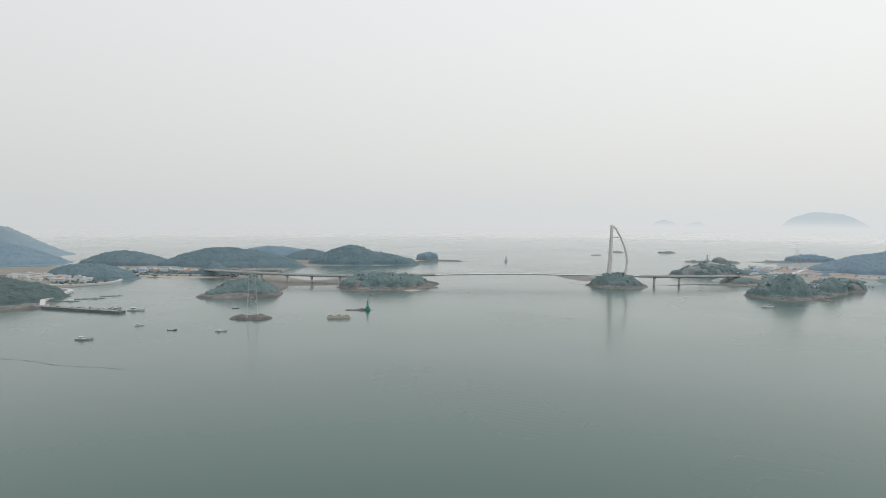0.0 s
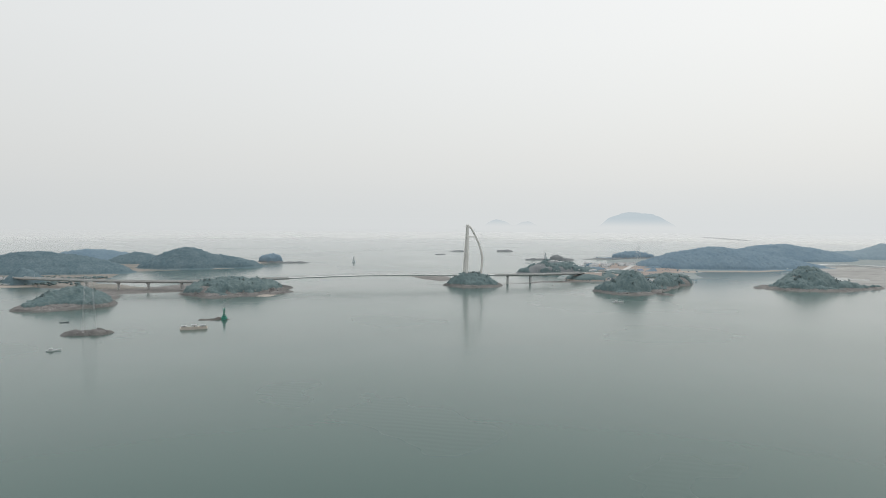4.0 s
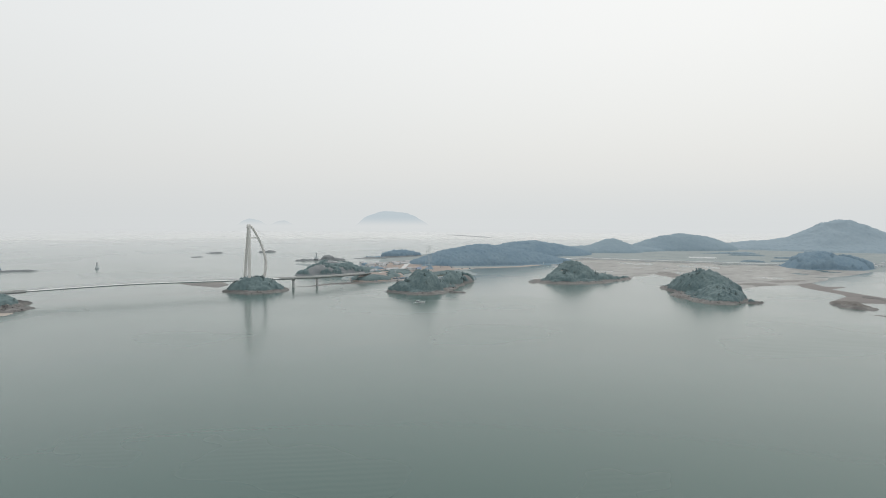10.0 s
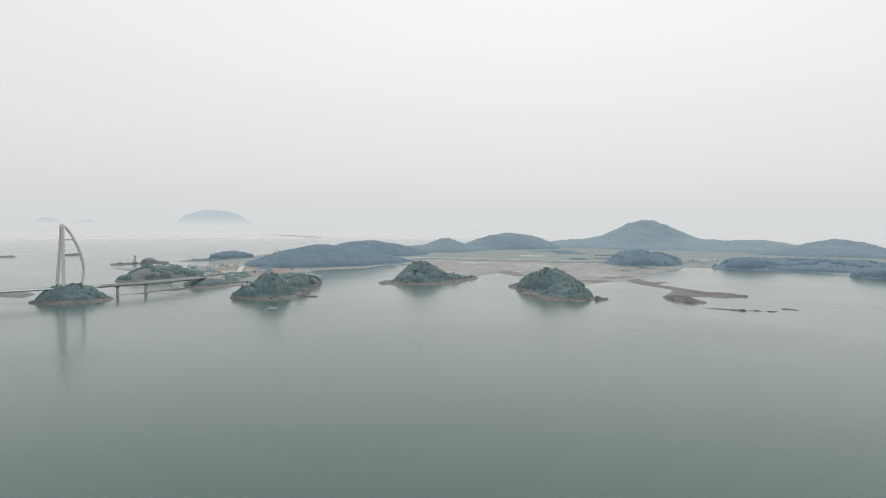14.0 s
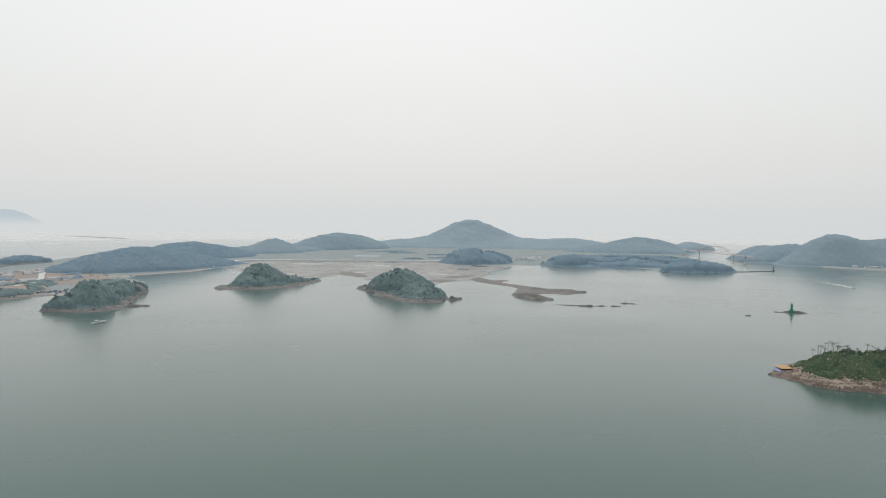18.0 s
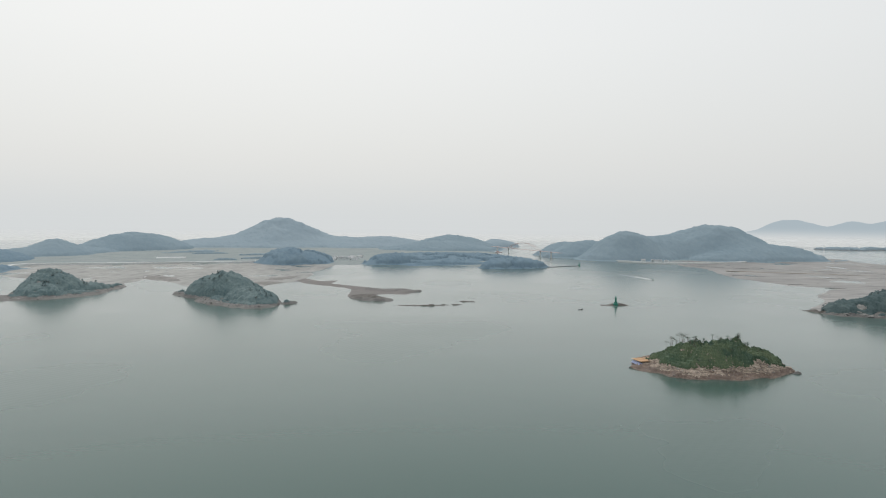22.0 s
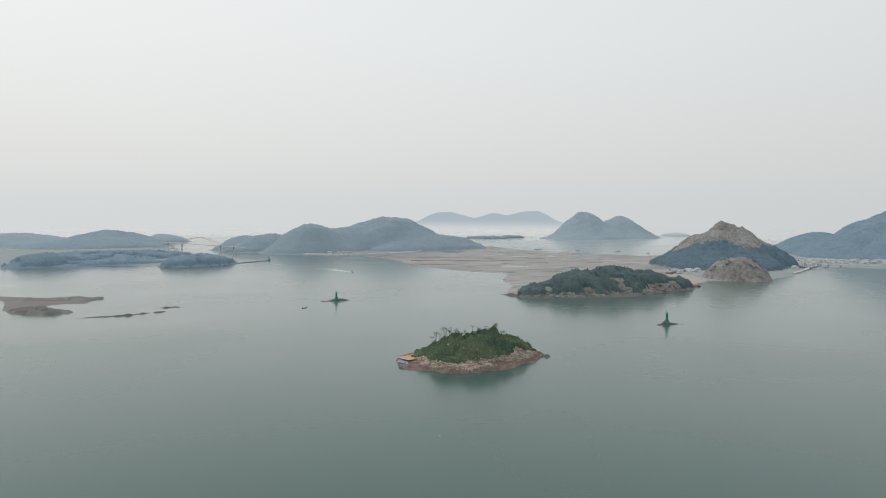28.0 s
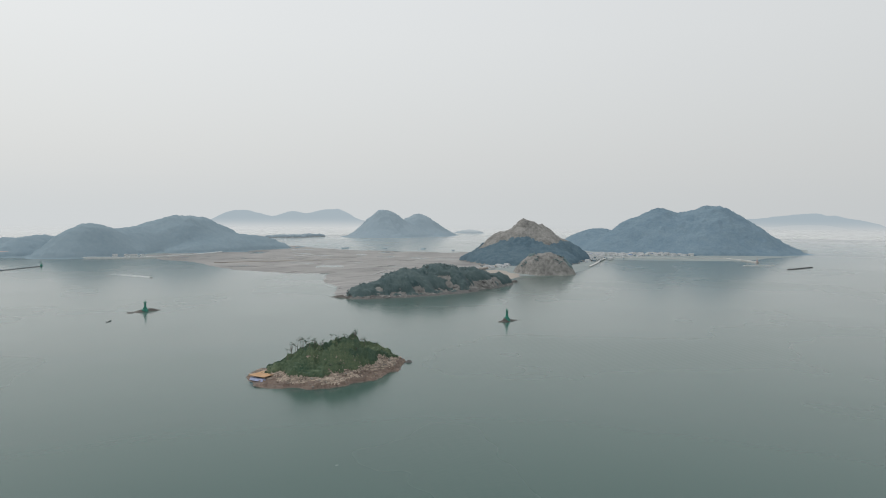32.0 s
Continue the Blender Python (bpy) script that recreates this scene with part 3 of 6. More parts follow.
def ledges_bare(X, Y, Z):
    """Granite outcrops without trees on the seaward slope, on the crest and at the far end of the long island."""
    n = 1.1 * fbm(X, Y, 14, 91) + 1.0 * fbm(X, Y, 6, 92)
    bare = np.zeros(X.shape, bool)
    for x, y, a, b, turn, low, high in ((757, -142, 20, 8, 40, 0, 12), (764, -158, 16, 7, 120, 0, 16), (764, -196, 24, 8, 25, 2, 22), (760, -212, 20, 10, 100, 0, 12), (762, -268, 24, 12, 80, 0, 12), (775, -290, 18, 9, 60, 0, 14),
                                        (800, -258, 16, 9, 60, 14, 40), (792, -278, 14, 8, 30, 10, 40), (798, -240, 10, 6, 0, 18, 40), (755, -118, 14, 6, 95, 0, 6), (752, -175, 22, 5, 92, 0, 5), (751, -235, 20, 5, 95, 0, 6)):
        c, d = math.cos(radians(turn)), math.sin(radians(turn))
        u, v = (X - x) * c + (Y - y) * d, (Y - y) * c - (X - x) * d
        bare |= ((u / a) ** 2 + (v / b) ** 2 + n < 1) & (Z > low) & (Z < high)
    return ~bare


h_near_bumps = [(442, 143, 53, 29, 98, 17.2, 0.9), (446, 168, 26, 20, 100, 11.5, 0.8), (438, 128, 34, 22, 97, 10, 0.8), (439, 147, 56, 35, 98, 4.4, 0.6), (439, 105, 15, 9, 95, 2.6, 0.6), (448, 187, 16, 15, 110, 3.4, 0.5), (428, 122, 16, 12, 70, 7.5, 0.7)]
near_island, h_near = island("rocky island with brown ledges and green scrub", h_near_bumps, 0.8, 0, 0, "", 41, M_ROCK, ragged=0.14, size=22, rough=0.22, ledge=0.6, tide=2.7, tidal=M_ROCK_TIDE)
island("bare dark rock off the island", [(432, 93, 3.2, 1.6, 100, 1.2, 0.5)], 0.7, 9, 0, "", 42, M_ROCK_DARK, size=6, name="sea_rock")
long_island, h_long = island("long wooded island with pale granite ledges", [(787, -205, 60, 42, 95, 33, 0.95), (782, -150, 66, 36, 92, 28, 0.9), (777, -100, 40, 24, 92, 13, 0.8), (786, -258, 48, 36, 95, 26, 0.9), (790, -305, 40, 24, 95, 15, 0.8), (775, -180, 122, 40, 94, 4.5, 0.6)], 2.5, 2.8, 4.0, PINES, 44, rock=M_CLIFF, keep=ledges_bare, leaf=M_WOOD_NEAR)

island("brown rocky shore below a wooded hill", [(-474, 742, 44, 15, 55, 4.5, 0.6), (-520, 712, 40, 14, 10, 4, 0.6), (-449, 756, 15, 9, 40, 2.5, 0.6)], 2.0, 3.2, 3.5, "scrub above a rocky shore", 46, rough=0.3, tall=2.0, gaps=0.35, gap_size=20, name="rocky_shore")
island("flat brown rock shelf at the end of a gravel spit", [(905, 478, 50, 13, 80, 2.6, 0.5), (903, 450, 18, 8, 100, 2.6, 0.5)], 2.0, 9, 0, "", 47, ragged=0.25, size=22, rough=0.2, tide=1.0, name="rock_shelf")
island("thin dark rock ledge at the tip of a sand tongue", [(780, -57, 27, 4.5, 33, 1.3, 0.5)], 1.2, 9, 0, "", 49, M_REEF, ragged=0.35, size=9, rough=0.4, name="reef")
island("low rocks between a wooded island and the beach", [(806, -352, 18, 7, 70, 2.2, 0.5)], 1.2, 9, 0, "", 50, M_REEF, ragged=0.3, size=9, rough=0.4, name="reef")
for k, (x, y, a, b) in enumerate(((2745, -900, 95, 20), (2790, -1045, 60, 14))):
    island("low wooded islet in the hazy bay", [(x, y, a, b, 66, 9, 0.5)], 4, 3, 8, "far trees on a low islet, haze put into their colour", 52 + k, M_ROCK_FAR, size=40, leaf=M_WOOD_DISTANT, tidal=M_ROCK_FAR)
# ---- low land ----
LOW = (
    ("mainland", "low shore land with fields and a fishing village", ((-500, 700), (-462, 735), (-456, 758), (-484, 830), (-507, 925), (-545, 965), (-500, 1045), (-575, 1190), (-459, 1150), (-381, 1140), (-290, 1098), (-205, 1080), (-205, 1100), (-300, 1180), (-310, 1400), (-110, 1470), (-60, 1600), (-130, 1650), (-210, 1580), (-340, 1700), (-440, 1820), (-540, 1720), (-520, 1480), (-700, 1370), (-900, 1330), (-900, 800), (-700, 640)), 2.2, 12, M_TOWN, 1),
    ("tidal_flat", "brown tidal flat along the foot of the viaduct", ((-265, 975), (-240, 985), (-228, 1018), (-197, 1022), (-152, 1028), (-146, 985), (-110, 990), (-110, 1080), (-160, 1165), (-195, 1112), (-240, 1102), (-300, 1120), (-290, 1060)), 0.5, 4, M_SHORE_MUD, 2),
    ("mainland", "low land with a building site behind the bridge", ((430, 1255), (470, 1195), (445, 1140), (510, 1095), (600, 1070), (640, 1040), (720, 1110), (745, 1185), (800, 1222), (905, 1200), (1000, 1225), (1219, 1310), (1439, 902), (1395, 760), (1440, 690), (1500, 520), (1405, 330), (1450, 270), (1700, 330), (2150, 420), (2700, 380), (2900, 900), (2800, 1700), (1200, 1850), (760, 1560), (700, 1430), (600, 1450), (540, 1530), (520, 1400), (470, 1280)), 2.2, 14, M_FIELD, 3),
    ("tidal_flat", "grey-brown tidal mud flat with wet channels", ((835, 872), (887, 890), (920, 908), (958, 908), (1003, 926), (972, 885), (938, 830), (888, 778), (835, 740), (835, 662), (884, 672), (950, 681), (995, 664), (1012, 650), (1060, 664), (1185, 692), (1250, 704), (1360, 706), (1440, 720), (1460, 900), (1230, 1320), (1000, 1240), (930, 1000), (850, 905)), 0.8, 7, M_MUD_GREY, 4),
    ("tidal_flat", "dark weedy mud along the edge of the flat", ((838, 880), (887, 895), (920, 913), (958, 912), (1003, 930), (978, 888), (946, 832), (896, 780), (850, 745), (850, 690), (884, 678), (950, 688), (1000, 668), (1060, 670), (1140, 700), (1060, 730), (985, 720), (930, 745), (985, 830), (1050, 900), (1060, 950), (985, 965), (900, 950)), 1.5, 9, M_SHORE_MUD, 12),
    ("spit", "thin gravel spit ending in a hook", ((1030, 672), (985, 642), (957, 604), (928, 556), (906, 540), (850, 529), (820, 524), (806, 514), (838, 500), (862, 474), (858, 450), (904, 443), (945, 467), (932, 500), (966, 556), (990, 598), (1046, 602), (1025, 626), (1070, 668)), 1.0, 2.5, M_MUD_DARK, 5),
    ("spit", "pale gravel rim inside the hook of a spit", ((908, 537), (880, 530), (850, 526), (830, 521), (845, 515), (880, 522), (915, 533)), 1.25, 1.5, M_SAND, 13),
    ("tidal_flat", "wide pale tidal flat behind the wooded island", ((1850, -60), (1602, -72), (1527, -103), (1410, -101), (1308, -99), (1246, -102), (1183, -125), (1137, -146), (1116, -176), (1092, -203), (1040, -165), (985, -128), (941, -117), (900, -113), (868, -90), (830, -66), (797, -50), (772, -54), (757, -90), (770, -150), (840, -290), (930, -420), (1100, -560), (1370, -830), (1475, -849), (1486, -804), (1593, -699), (1761, -616), (1902, -593), (2053, -604), (2065, -549), (2009, -447), (1950, -150)), 0.8, 9, M_MUD, 6),
    ("tidal_flat", "brown shore flat between the island and the building site", ((560, 985), (620, 1000), (650, 1050), (600, 1090), (470, 1120), (420, 1110), (520, 1060)), 0.6, 6, M_MUD, 10),
    ("tidal_flat", "low brown rock flat behind the pylon islet", ((205, 1216), (214, 1170), (236, 1115), (262, 1150), (268, 1200), (258, 1222), (232, 1240)), 0.8, 4, M_SHORE_MUD, 11),
    ("tidal_flat", "thin stony causeway under the approach spans", ((318, 1066), (360, 1056), (396, 1074), (420, 1060), (500, 1058), (540, 1050), (520, 1085), (420, 1090), (390, 1086), (356, 1068), (320, 1074)), 0.9, 2, M_SHORE_MUD, 14),
    ("mainland", "low shore with a village at the mountain's foot", ((800, -300), (850, -380), (870, -467), (848, -549), (885, -645), (1000, -820), (1060, -890), (960, -1000), (850, -1120), (860, -1300), (872, -1480), (1000, -1800), (1500, -1700), (1700, -1300), (1300, -1050), (1366, -828), (1104, -565), (930, -420), (850, -300)), 2.0, 10, M_FIELD, 7),
    ("mainland", "wooded far shore beyond the strait", ((2080, 260), (1880, 100), (1760, -60), (1720, -120), (1900, -430), (2100, -480), (2400, -300), (2400, 200)), 2.0, 12, M_FIELD, 8),
)
for name, label, outline, top, ragged, material, seed in LOW:
    ob = terrain(name, plan_height(outline, top, 0.05, ragged, 80, 0.25 if name == "mainland" else 1.9 if name == "tidal_flat" else 0.4, seed), outline_box(outline), 12 if name == "mainland" else 7 if name == "tidal_flat" else 4, material, -0.4)
    tagged(ob, label, "ground", kind="structure")

# ---- wooded hills ----
HILLS = (
    ((-582, 812, 122, 104, 35, 26, 0.85),), ((-600, 1152, 112, 55, -37, 19, 0.9),), ((-662, 1420, 100, 60, 0, 26, 0.9),), ((-400, 1186, 30, 26, 0, 21, 1.1),),
    ((-450, 1400, 140, 78.4, 0, 36.5, 1.3), (-380, 1400, 100.8, 67.2, 0, 24.5, 1.2)), ((-430, 1750, 123.2, 67.2, 0, 23.5, 1),),
    ((-205, 1495, 95.2, 56, 0, 38.5, 1.4), (-150, 1500, 100.8, 44.8, 0, 22.5, 1)), ((-320, 1650, 67.2, 56, 0, 21.5, 1),),
    ((-965, 1470, 180, 123.2, -20, 40, 1.2),), ((-1180, 1830, 224, 134.4, -20, 64.5, 2.2),),
    ((905, 1322, 180, 90, -12, 41.5, 1), (810, 1320, 70, 55, 0, 26.5, 1.1), (980, 1290, 156.8, 67.2, -10, 24.5, 1.2)),
    ((1225, 1520, 215, 106.4, -10, 38.5, 1.1),), ((1578, 1527, 123.2, 100.8, 0, 37.5, 1.4), (1560, 1540, 280, 78.4, -10, 20.5, 1)), ((1895, 1505, 196, 123.2, -30, 54.5, 1),),
    ((2358, 1204, 280, 220, -60, 98.5, 1.9), (2340, 1170, 520, 210, -60, 43, 1.3), (2400, 850, 268.8, 168, -60, 36.5, 1.2)),
    ((1446, 820, 93, 67.2, -65, 29.5, 0.87),), ((1495, 600, 89.6, 44.8, -60, 20.5, 1),), ((1500, 470, 120, 36, -72, 6, 0.8), (1705, 490, 205, 110, -75, 11, 0.6), (1440, 318, 75, 34, -65, 17, 0.7)),
    ((2308, 561, 179.2, 123.2, -80, 48.5, 1.3), (2200, 600, 224, 100.8, -80, 26.5, 1.2)), ((2620, 419, 100.8, 78.4, 0, 24.5, 0.87),),
    ((2051, 175, 117.6, 89.6, -60, 37.5, 1.2), (1950, 120, 150, 90, -60, 46, 1.2), (1848, 30, 150, 105, -60, 74, 1.3), (1985, -225, 212.8, 156.8, -75, 92.5, 0.87), (1905, -320, 215, 100.8, -70, 40.5, 0.9), (1925, -412, 85, 45, -68, 33, 0.4), (1930, -60, 224, 123.2, -60, 60.5, 1)),
    ((2658, -1335, 235.2, 201.6, -60, 117.5, 2.5), (2697, -1560, 235.2, 190.4, -60, 97.5, 1.9), (2680, -1450, 369.6, 179.2, -60, 60.5, 1.2), (2890, -2036, 100.8, 67.2, 0, 14.5, 1)),
    ((1100, -1425, 262, 215, 30, 125.5, 1.65), (1225, -1345, 235, 215, 30, 116.5, 1.6), (1140, -1400, 300, 230, 30, 78, 1.1), (1450, -1365, 179.2, 145.6, 0, 58.5, 1.3)),
)
for k, bumps in enumerate(HILLS):
    low_wood = k in (15, 16, 17)
    h = bumps_height(bumps, 0.2 if low_wood else 0.1, 60 if low_wood else 130, 0.06 if low_wood else 0.05, 100 + k, peak=2.0 if low_wood else 1.7)
    box = bumps_box(bumps, 1.1)
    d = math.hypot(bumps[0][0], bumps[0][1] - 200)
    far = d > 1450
    # farther hills get a paler, bluer leaf colour in place of haze
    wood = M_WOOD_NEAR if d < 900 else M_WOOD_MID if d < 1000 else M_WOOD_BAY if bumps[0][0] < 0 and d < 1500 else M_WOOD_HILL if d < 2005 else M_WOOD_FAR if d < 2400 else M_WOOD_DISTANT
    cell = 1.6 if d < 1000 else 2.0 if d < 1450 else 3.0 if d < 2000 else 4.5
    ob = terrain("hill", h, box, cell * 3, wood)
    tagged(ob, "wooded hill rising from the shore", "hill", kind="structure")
    woods("woodland", h, box, 5.0 if d < 1450 else 6.5 if d < 2000 else 8.5, 2.5, wood, "dense trees covering a hillside, blued with distance as haze", 200 + k, 7.0 if low_wood else 5.5, cell, gaps=0.4 if low_wood else 0.0, sink=0.8 if low_wood else 1.2)

# granite hill and its bare knob
GRANITE = ((1154, -732, 99, 88, -49, 80, 0.95), (1158, -728, 48, 40, -49, 83.5, 0.9), (1124, -768, 94, 84, -49, 70, 0.75), (1185, -697, 88, 80, -49, 62, 1.0), (1092, -800, 66, 60, -49, 38, 0.7), (1128, -712, 172, 130, -55, 44, 0.85))
h_granite = bumps_height(GRANITE, 0.1, 60, 0.10, 150, peak=1.6, shore=1.2)
tagged(terrain("hill", h_granite, bumps_box(GRANITE, 1.1), 6, M_CLIFF), "steep granite hill with bare rock above trees", "hill", kind="structure")


def below_crag(X, Y, Z):
    """The tree line: highest in the middle of the hill, lower on both flanks."""
    u = ((X - 1152) * 175 + (Y + 734) * 188) / 257
    return Z < 58 - 0.36 * np.maximum(u - 12, 0) - 0.2 * np.maximum(12 - u, 0) + 14 * fbm(X, Y, 34, 251)


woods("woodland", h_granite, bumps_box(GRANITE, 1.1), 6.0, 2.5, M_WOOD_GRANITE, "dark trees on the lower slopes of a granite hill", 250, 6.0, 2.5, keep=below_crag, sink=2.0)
KNOB = ((886, -522, 54, 48, 0, 37, 0.6),)
h_knob = bumps_height(KNOB, 0.1, 34, 0.12, 151, shore=0.7)
tagged(terrain("hill", h_knob, bumps_box(KNOB, 1.1), 3.5, M_CLIFF), "bare brown rock knob above the beach", "hill", kind="structure")

woods("scrub", h_knob, bumps_box(KNOB, 1.1), 3.5, 4.0, M_WOOD_MID, "patches of scrub on a bare rock knob", 152, 2.0, 1.4, 1.0, gap_size=18)

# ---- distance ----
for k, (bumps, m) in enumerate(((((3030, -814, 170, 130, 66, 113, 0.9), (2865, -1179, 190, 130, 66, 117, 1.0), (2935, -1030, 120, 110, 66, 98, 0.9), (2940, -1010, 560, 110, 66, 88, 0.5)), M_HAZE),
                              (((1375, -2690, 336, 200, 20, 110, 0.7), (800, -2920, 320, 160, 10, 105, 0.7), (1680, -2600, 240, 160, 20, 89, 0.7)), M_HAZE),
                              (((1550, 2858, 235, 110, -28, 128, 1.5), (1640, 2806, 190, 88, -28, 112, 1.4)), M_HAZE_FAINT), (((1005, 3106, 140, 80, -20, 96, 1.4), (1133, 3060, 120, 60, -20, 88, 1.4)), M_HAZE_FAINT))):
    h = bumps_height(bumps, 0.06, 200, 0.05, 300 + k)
    tagged(terrain("backdrop", h, bumps_box(bumps, 1.1), 16, m), "glowing pale blue backdrop islands with a foot faded out as haze", "hills", kind="structure")
# added ring wall whose glow imitates haze at the horizon
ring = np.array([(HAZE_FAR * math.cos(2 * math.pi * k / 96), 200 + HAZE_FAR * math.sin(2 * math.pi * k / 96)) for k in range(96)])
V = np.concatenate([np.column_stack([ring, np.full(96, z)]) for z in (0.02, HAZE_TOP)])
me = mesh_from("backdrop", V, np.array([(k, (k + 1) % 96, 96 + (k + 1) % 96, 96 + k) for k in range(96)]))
me.materials.append(M_HAZE_WALL)
tagged(new("backdrop", me), "added glowing see-through wall standing in for haze along the sea horizon", "haze", kind="structure")

# ---- makers of things ----
def part(name, bm, material, parent=None, label="", smooth=False):
    """Links a bmesh as one mesh object under a thing or a part."""
    me = bpy.data.meshes.new(name)
    bm.to_mesh(me)
    bm.free()
    me.materials.append(material)
    if smooth:
        me.polygons.foreach_set("use_smooth", [True] * len(me.polygons))
    ob = new(name, me)
    ob.parent = parent
    return tagged(ob, label)


def thing(name, m, label, category, group=""):
    ob = new(name)
    ob.empty_display_size = 1.0
    ob.matrix_basis = m
    return tagged(ob, label, category, group)


def box(bm, x, y, z, sx, sy, sz, top=(1.0, 1.0), bevel=0.0):
    """A box standing on z, its top face scaled."""
    v = [bm.verts.new((x + sx / 2 * i * (top[0] if k else 1), y + sy / 2 * j * (top[1] if k else 1), z + sz * k)) for k in (0, 1) for i, j in ((-1, -1), (1, -1), (1, 1), (-1, 1))]
    fs = [bm.faces.new([v[i] for i in q]) for q in ((3, 2, 1, 0), (4, 5, 6, 7), (0, 1, 5, 4), (1, 2, 6, 5), (2, 3, 7, 6), (3, 0, 4, 7))]
    if bevel:
        bmesh.ops.bevel(bm, geom=list({e for f in fs for e in f.edges}), offset=bevel, segments=1, affect="EDGES")
    return bm


def rod(bm, a, b, r0, r1=None, sides=6):
    """A tapered rod between two places."""
    a, b = Vector(a), Vector(b)
    r1 = r0 if r1 is None else r1
    q = (b - a).to_track_quat("Z", "Y")
    rings_ = [[bm.verts.new(p + q @ Vector((r * math.cos(2 * math.pi * k / sides), r * math.sin(2 * math.pi * k / sides), 0))) for k in range(sides)] for p, r in ((a, r0), (b, r1))]
    for k in range(sides):
        bm.faces.new((rings_[0][k], rings_[0][(k + 1) % sides], rings_[1][(k + 1) % sides], rings_[1][k]))
    bm.faces.new(rings_[0][::-1])
    bm.faces.new(rings_[1])
    return bm


def lathe(bm, profile, sides=16):
    """A turned body from (radius, height) pairs."""
    rs = [[bm.verts.new((r * math.cos(2 * math.pi * k / sides), r * math.sin(2 * math.pi * k / sides), z)) for k in range(sides)] for r, z in profile]
    for a, b in zip(rs, rs[1:]):
        for k in range(sides):
            bm.faces.new((a[k], a[(k + 1) % sides], b[(k + 1) % sides], b[k]))
    bm.faces.new(rs[0][::-1])
    bm.faces.new(rs[-1])
    return bm


def sweep(bm, places, section):
    """A section of (across, up) corners carried along places, kept upright."""
    rs = []
    for k, p in enumerate(places):
        a, b = Vector(places[max(0, k - 1)]), Vector(places[min(len(places) - 1, k + 1)])
        along = (b - a)
        side = Vector((along.y, -along.x, 0)).normalized()
        rs.append([bm.verts.new(Vector(p) + side * u + Vector((0, 0, v))) for u, v in section])
    n = len(section)
    for a, b in zip(rs, rs[1:]):
        for k in range(n):
            bm.faces.new((a[k], a[(k + 1) % n], b[(k + 1) % n], b[k]))
    bm.faces.new(rs[0][::-1])
    bm.faces.new(rs[-1])
    bmesh.ops.recalc_face_normals(bm, faces=bm.faces)
    return bm


def glide(points, step=8.0):
    """Places along a smooth curve through the points."""
    p = [Vector(points[0])] + [Vector(q) for q in points] + [Vector(points[-1])]
    out_ = []
    for a, b, c, d in zip(p, p[1:], p[2:], p[3:]):
        n = max(2, int((c - b).length / step))
        for k in range(n):
            t = k / n
            out_.append(0.5 * (2 * b + (c - a) * t + (2 * a - 5 * b + 4 * c - d) * t * t + (3 * b - a - 3 * c + d) * t ** 3))
    return out_ + [p[-1]]


M_WHITE = surface("white_paint", (0.61, 0.635, 0.64), (0.78, 0.80, 0.80), 0.3, 2.0, 0.5, 0.05)
M_GREEN = surface("green_beacon_paint", (0.022, 0.17, 0.125), (0.045, 0.28, 0.21), 0.6, 3.0, 0.45, 0.05)
M_DARK = surface("dark_painted_steel", (0.05, 0.055, 0.06), (0.11, 0.115, 0.12), 0.5, 3.0, 0.5, 0.05)
M_GALV = surface("galvanised_steel", (0.48, 0.50, 0.51), (0.62, 0.64, 0.64), 0.3, 2.0, 0.45, 0.05)
M_RED = surface("pale_red_paint", (0.44, 0.33, 0.31), (0.52, 0.40, 0.38), 0.05, 0.5, 0.55, 0.05)
M_ORANGE = surface("orange_roof_tiles", (0.36, 0.20, 0.145), (0.50, 0.30, 0.22), 0.4, 3.0, 0.75, 0.3)
M_BLUE = surface("blue_sheet_roof", (0.13, 0.19, 0.32), (0.23, 0.31, 0.45), 0.4, 3.0, 0.6, 0.1)
M_GREY_ROOF = surface("grey_sheet_roof", (0.32, 0.33, 0.345), (0.52, 0.535, 0.55), 0.4, 3.0, 0.65, 0.1)
M_PLASTER = surface("pale_plaster", (0.60, 0.63, 0.645), (0.74, 0.77, 0.785), 0.4, 2.0, 0.8, 0.1)
M_GLASS = surface("window_glass", (0.03, 0.04, 0.05), (0.06, 0.07, 0.08), 0.5, 2.0, 0.08, 0.0)
M_PLANK = surface("weathered_planks", (0.40, 0.34, 0.27), (0.58, 0.50, 0.41), 0.5, 3.0, 0.8, 0.2)
M_BARK = surface("grey_bark", (0.10, 0.085, 0.07), (0.22, 0.19, 0.165), 0.6, 4.0, 0.9, 0.4, 0.05)
M_HULL = surface("faded_blue_hull", (0.40, 0.45, 0.47), (0.58, 0.62, 0.63), 0.5, 3.0, 0.5, 0.05)
M_RUST = surface("rusty_barge_steel", (0.46, 0.41, 0.36), (0.66, 0.61, 0.55), 0.3, 2.0, 0.7, 0.1)
M_FOAM = surface("foam", (0.55, 0.58, 0.58), (0.80, 0.82, 0.82), 0.15, 1.2, 0.7, 0.1)
M_NET = surface("dark_net_floats", (0.05, 0.075, 0.07), (0.11, 0.14, 0.125), 0.3, 2.0, 0.8, 0.2)

# ---- the bridge ----
bridge = thing("bridge", pose(0, 0, 0), "single-pylon suspension bridge of pale concrete and white steel with a viaduct", "bridge")
DECK = [(-404, 1170, 12.0), (-364, 1140, 12.0), (-255, 1083, 12.3), (-159, 1052, 12.8), (-85, 1055, 13.4), (-12, 1063, 14.6), (100, 1072, 16.0), (190, 1066, 15.6), (259, 1061, 15.0), (330, 1063, 14.3), (378, 1068, 13.8), (430, 1084, 13.0), (480, 1106, 12.0)]
ROAD_WAY = glide(DECK)


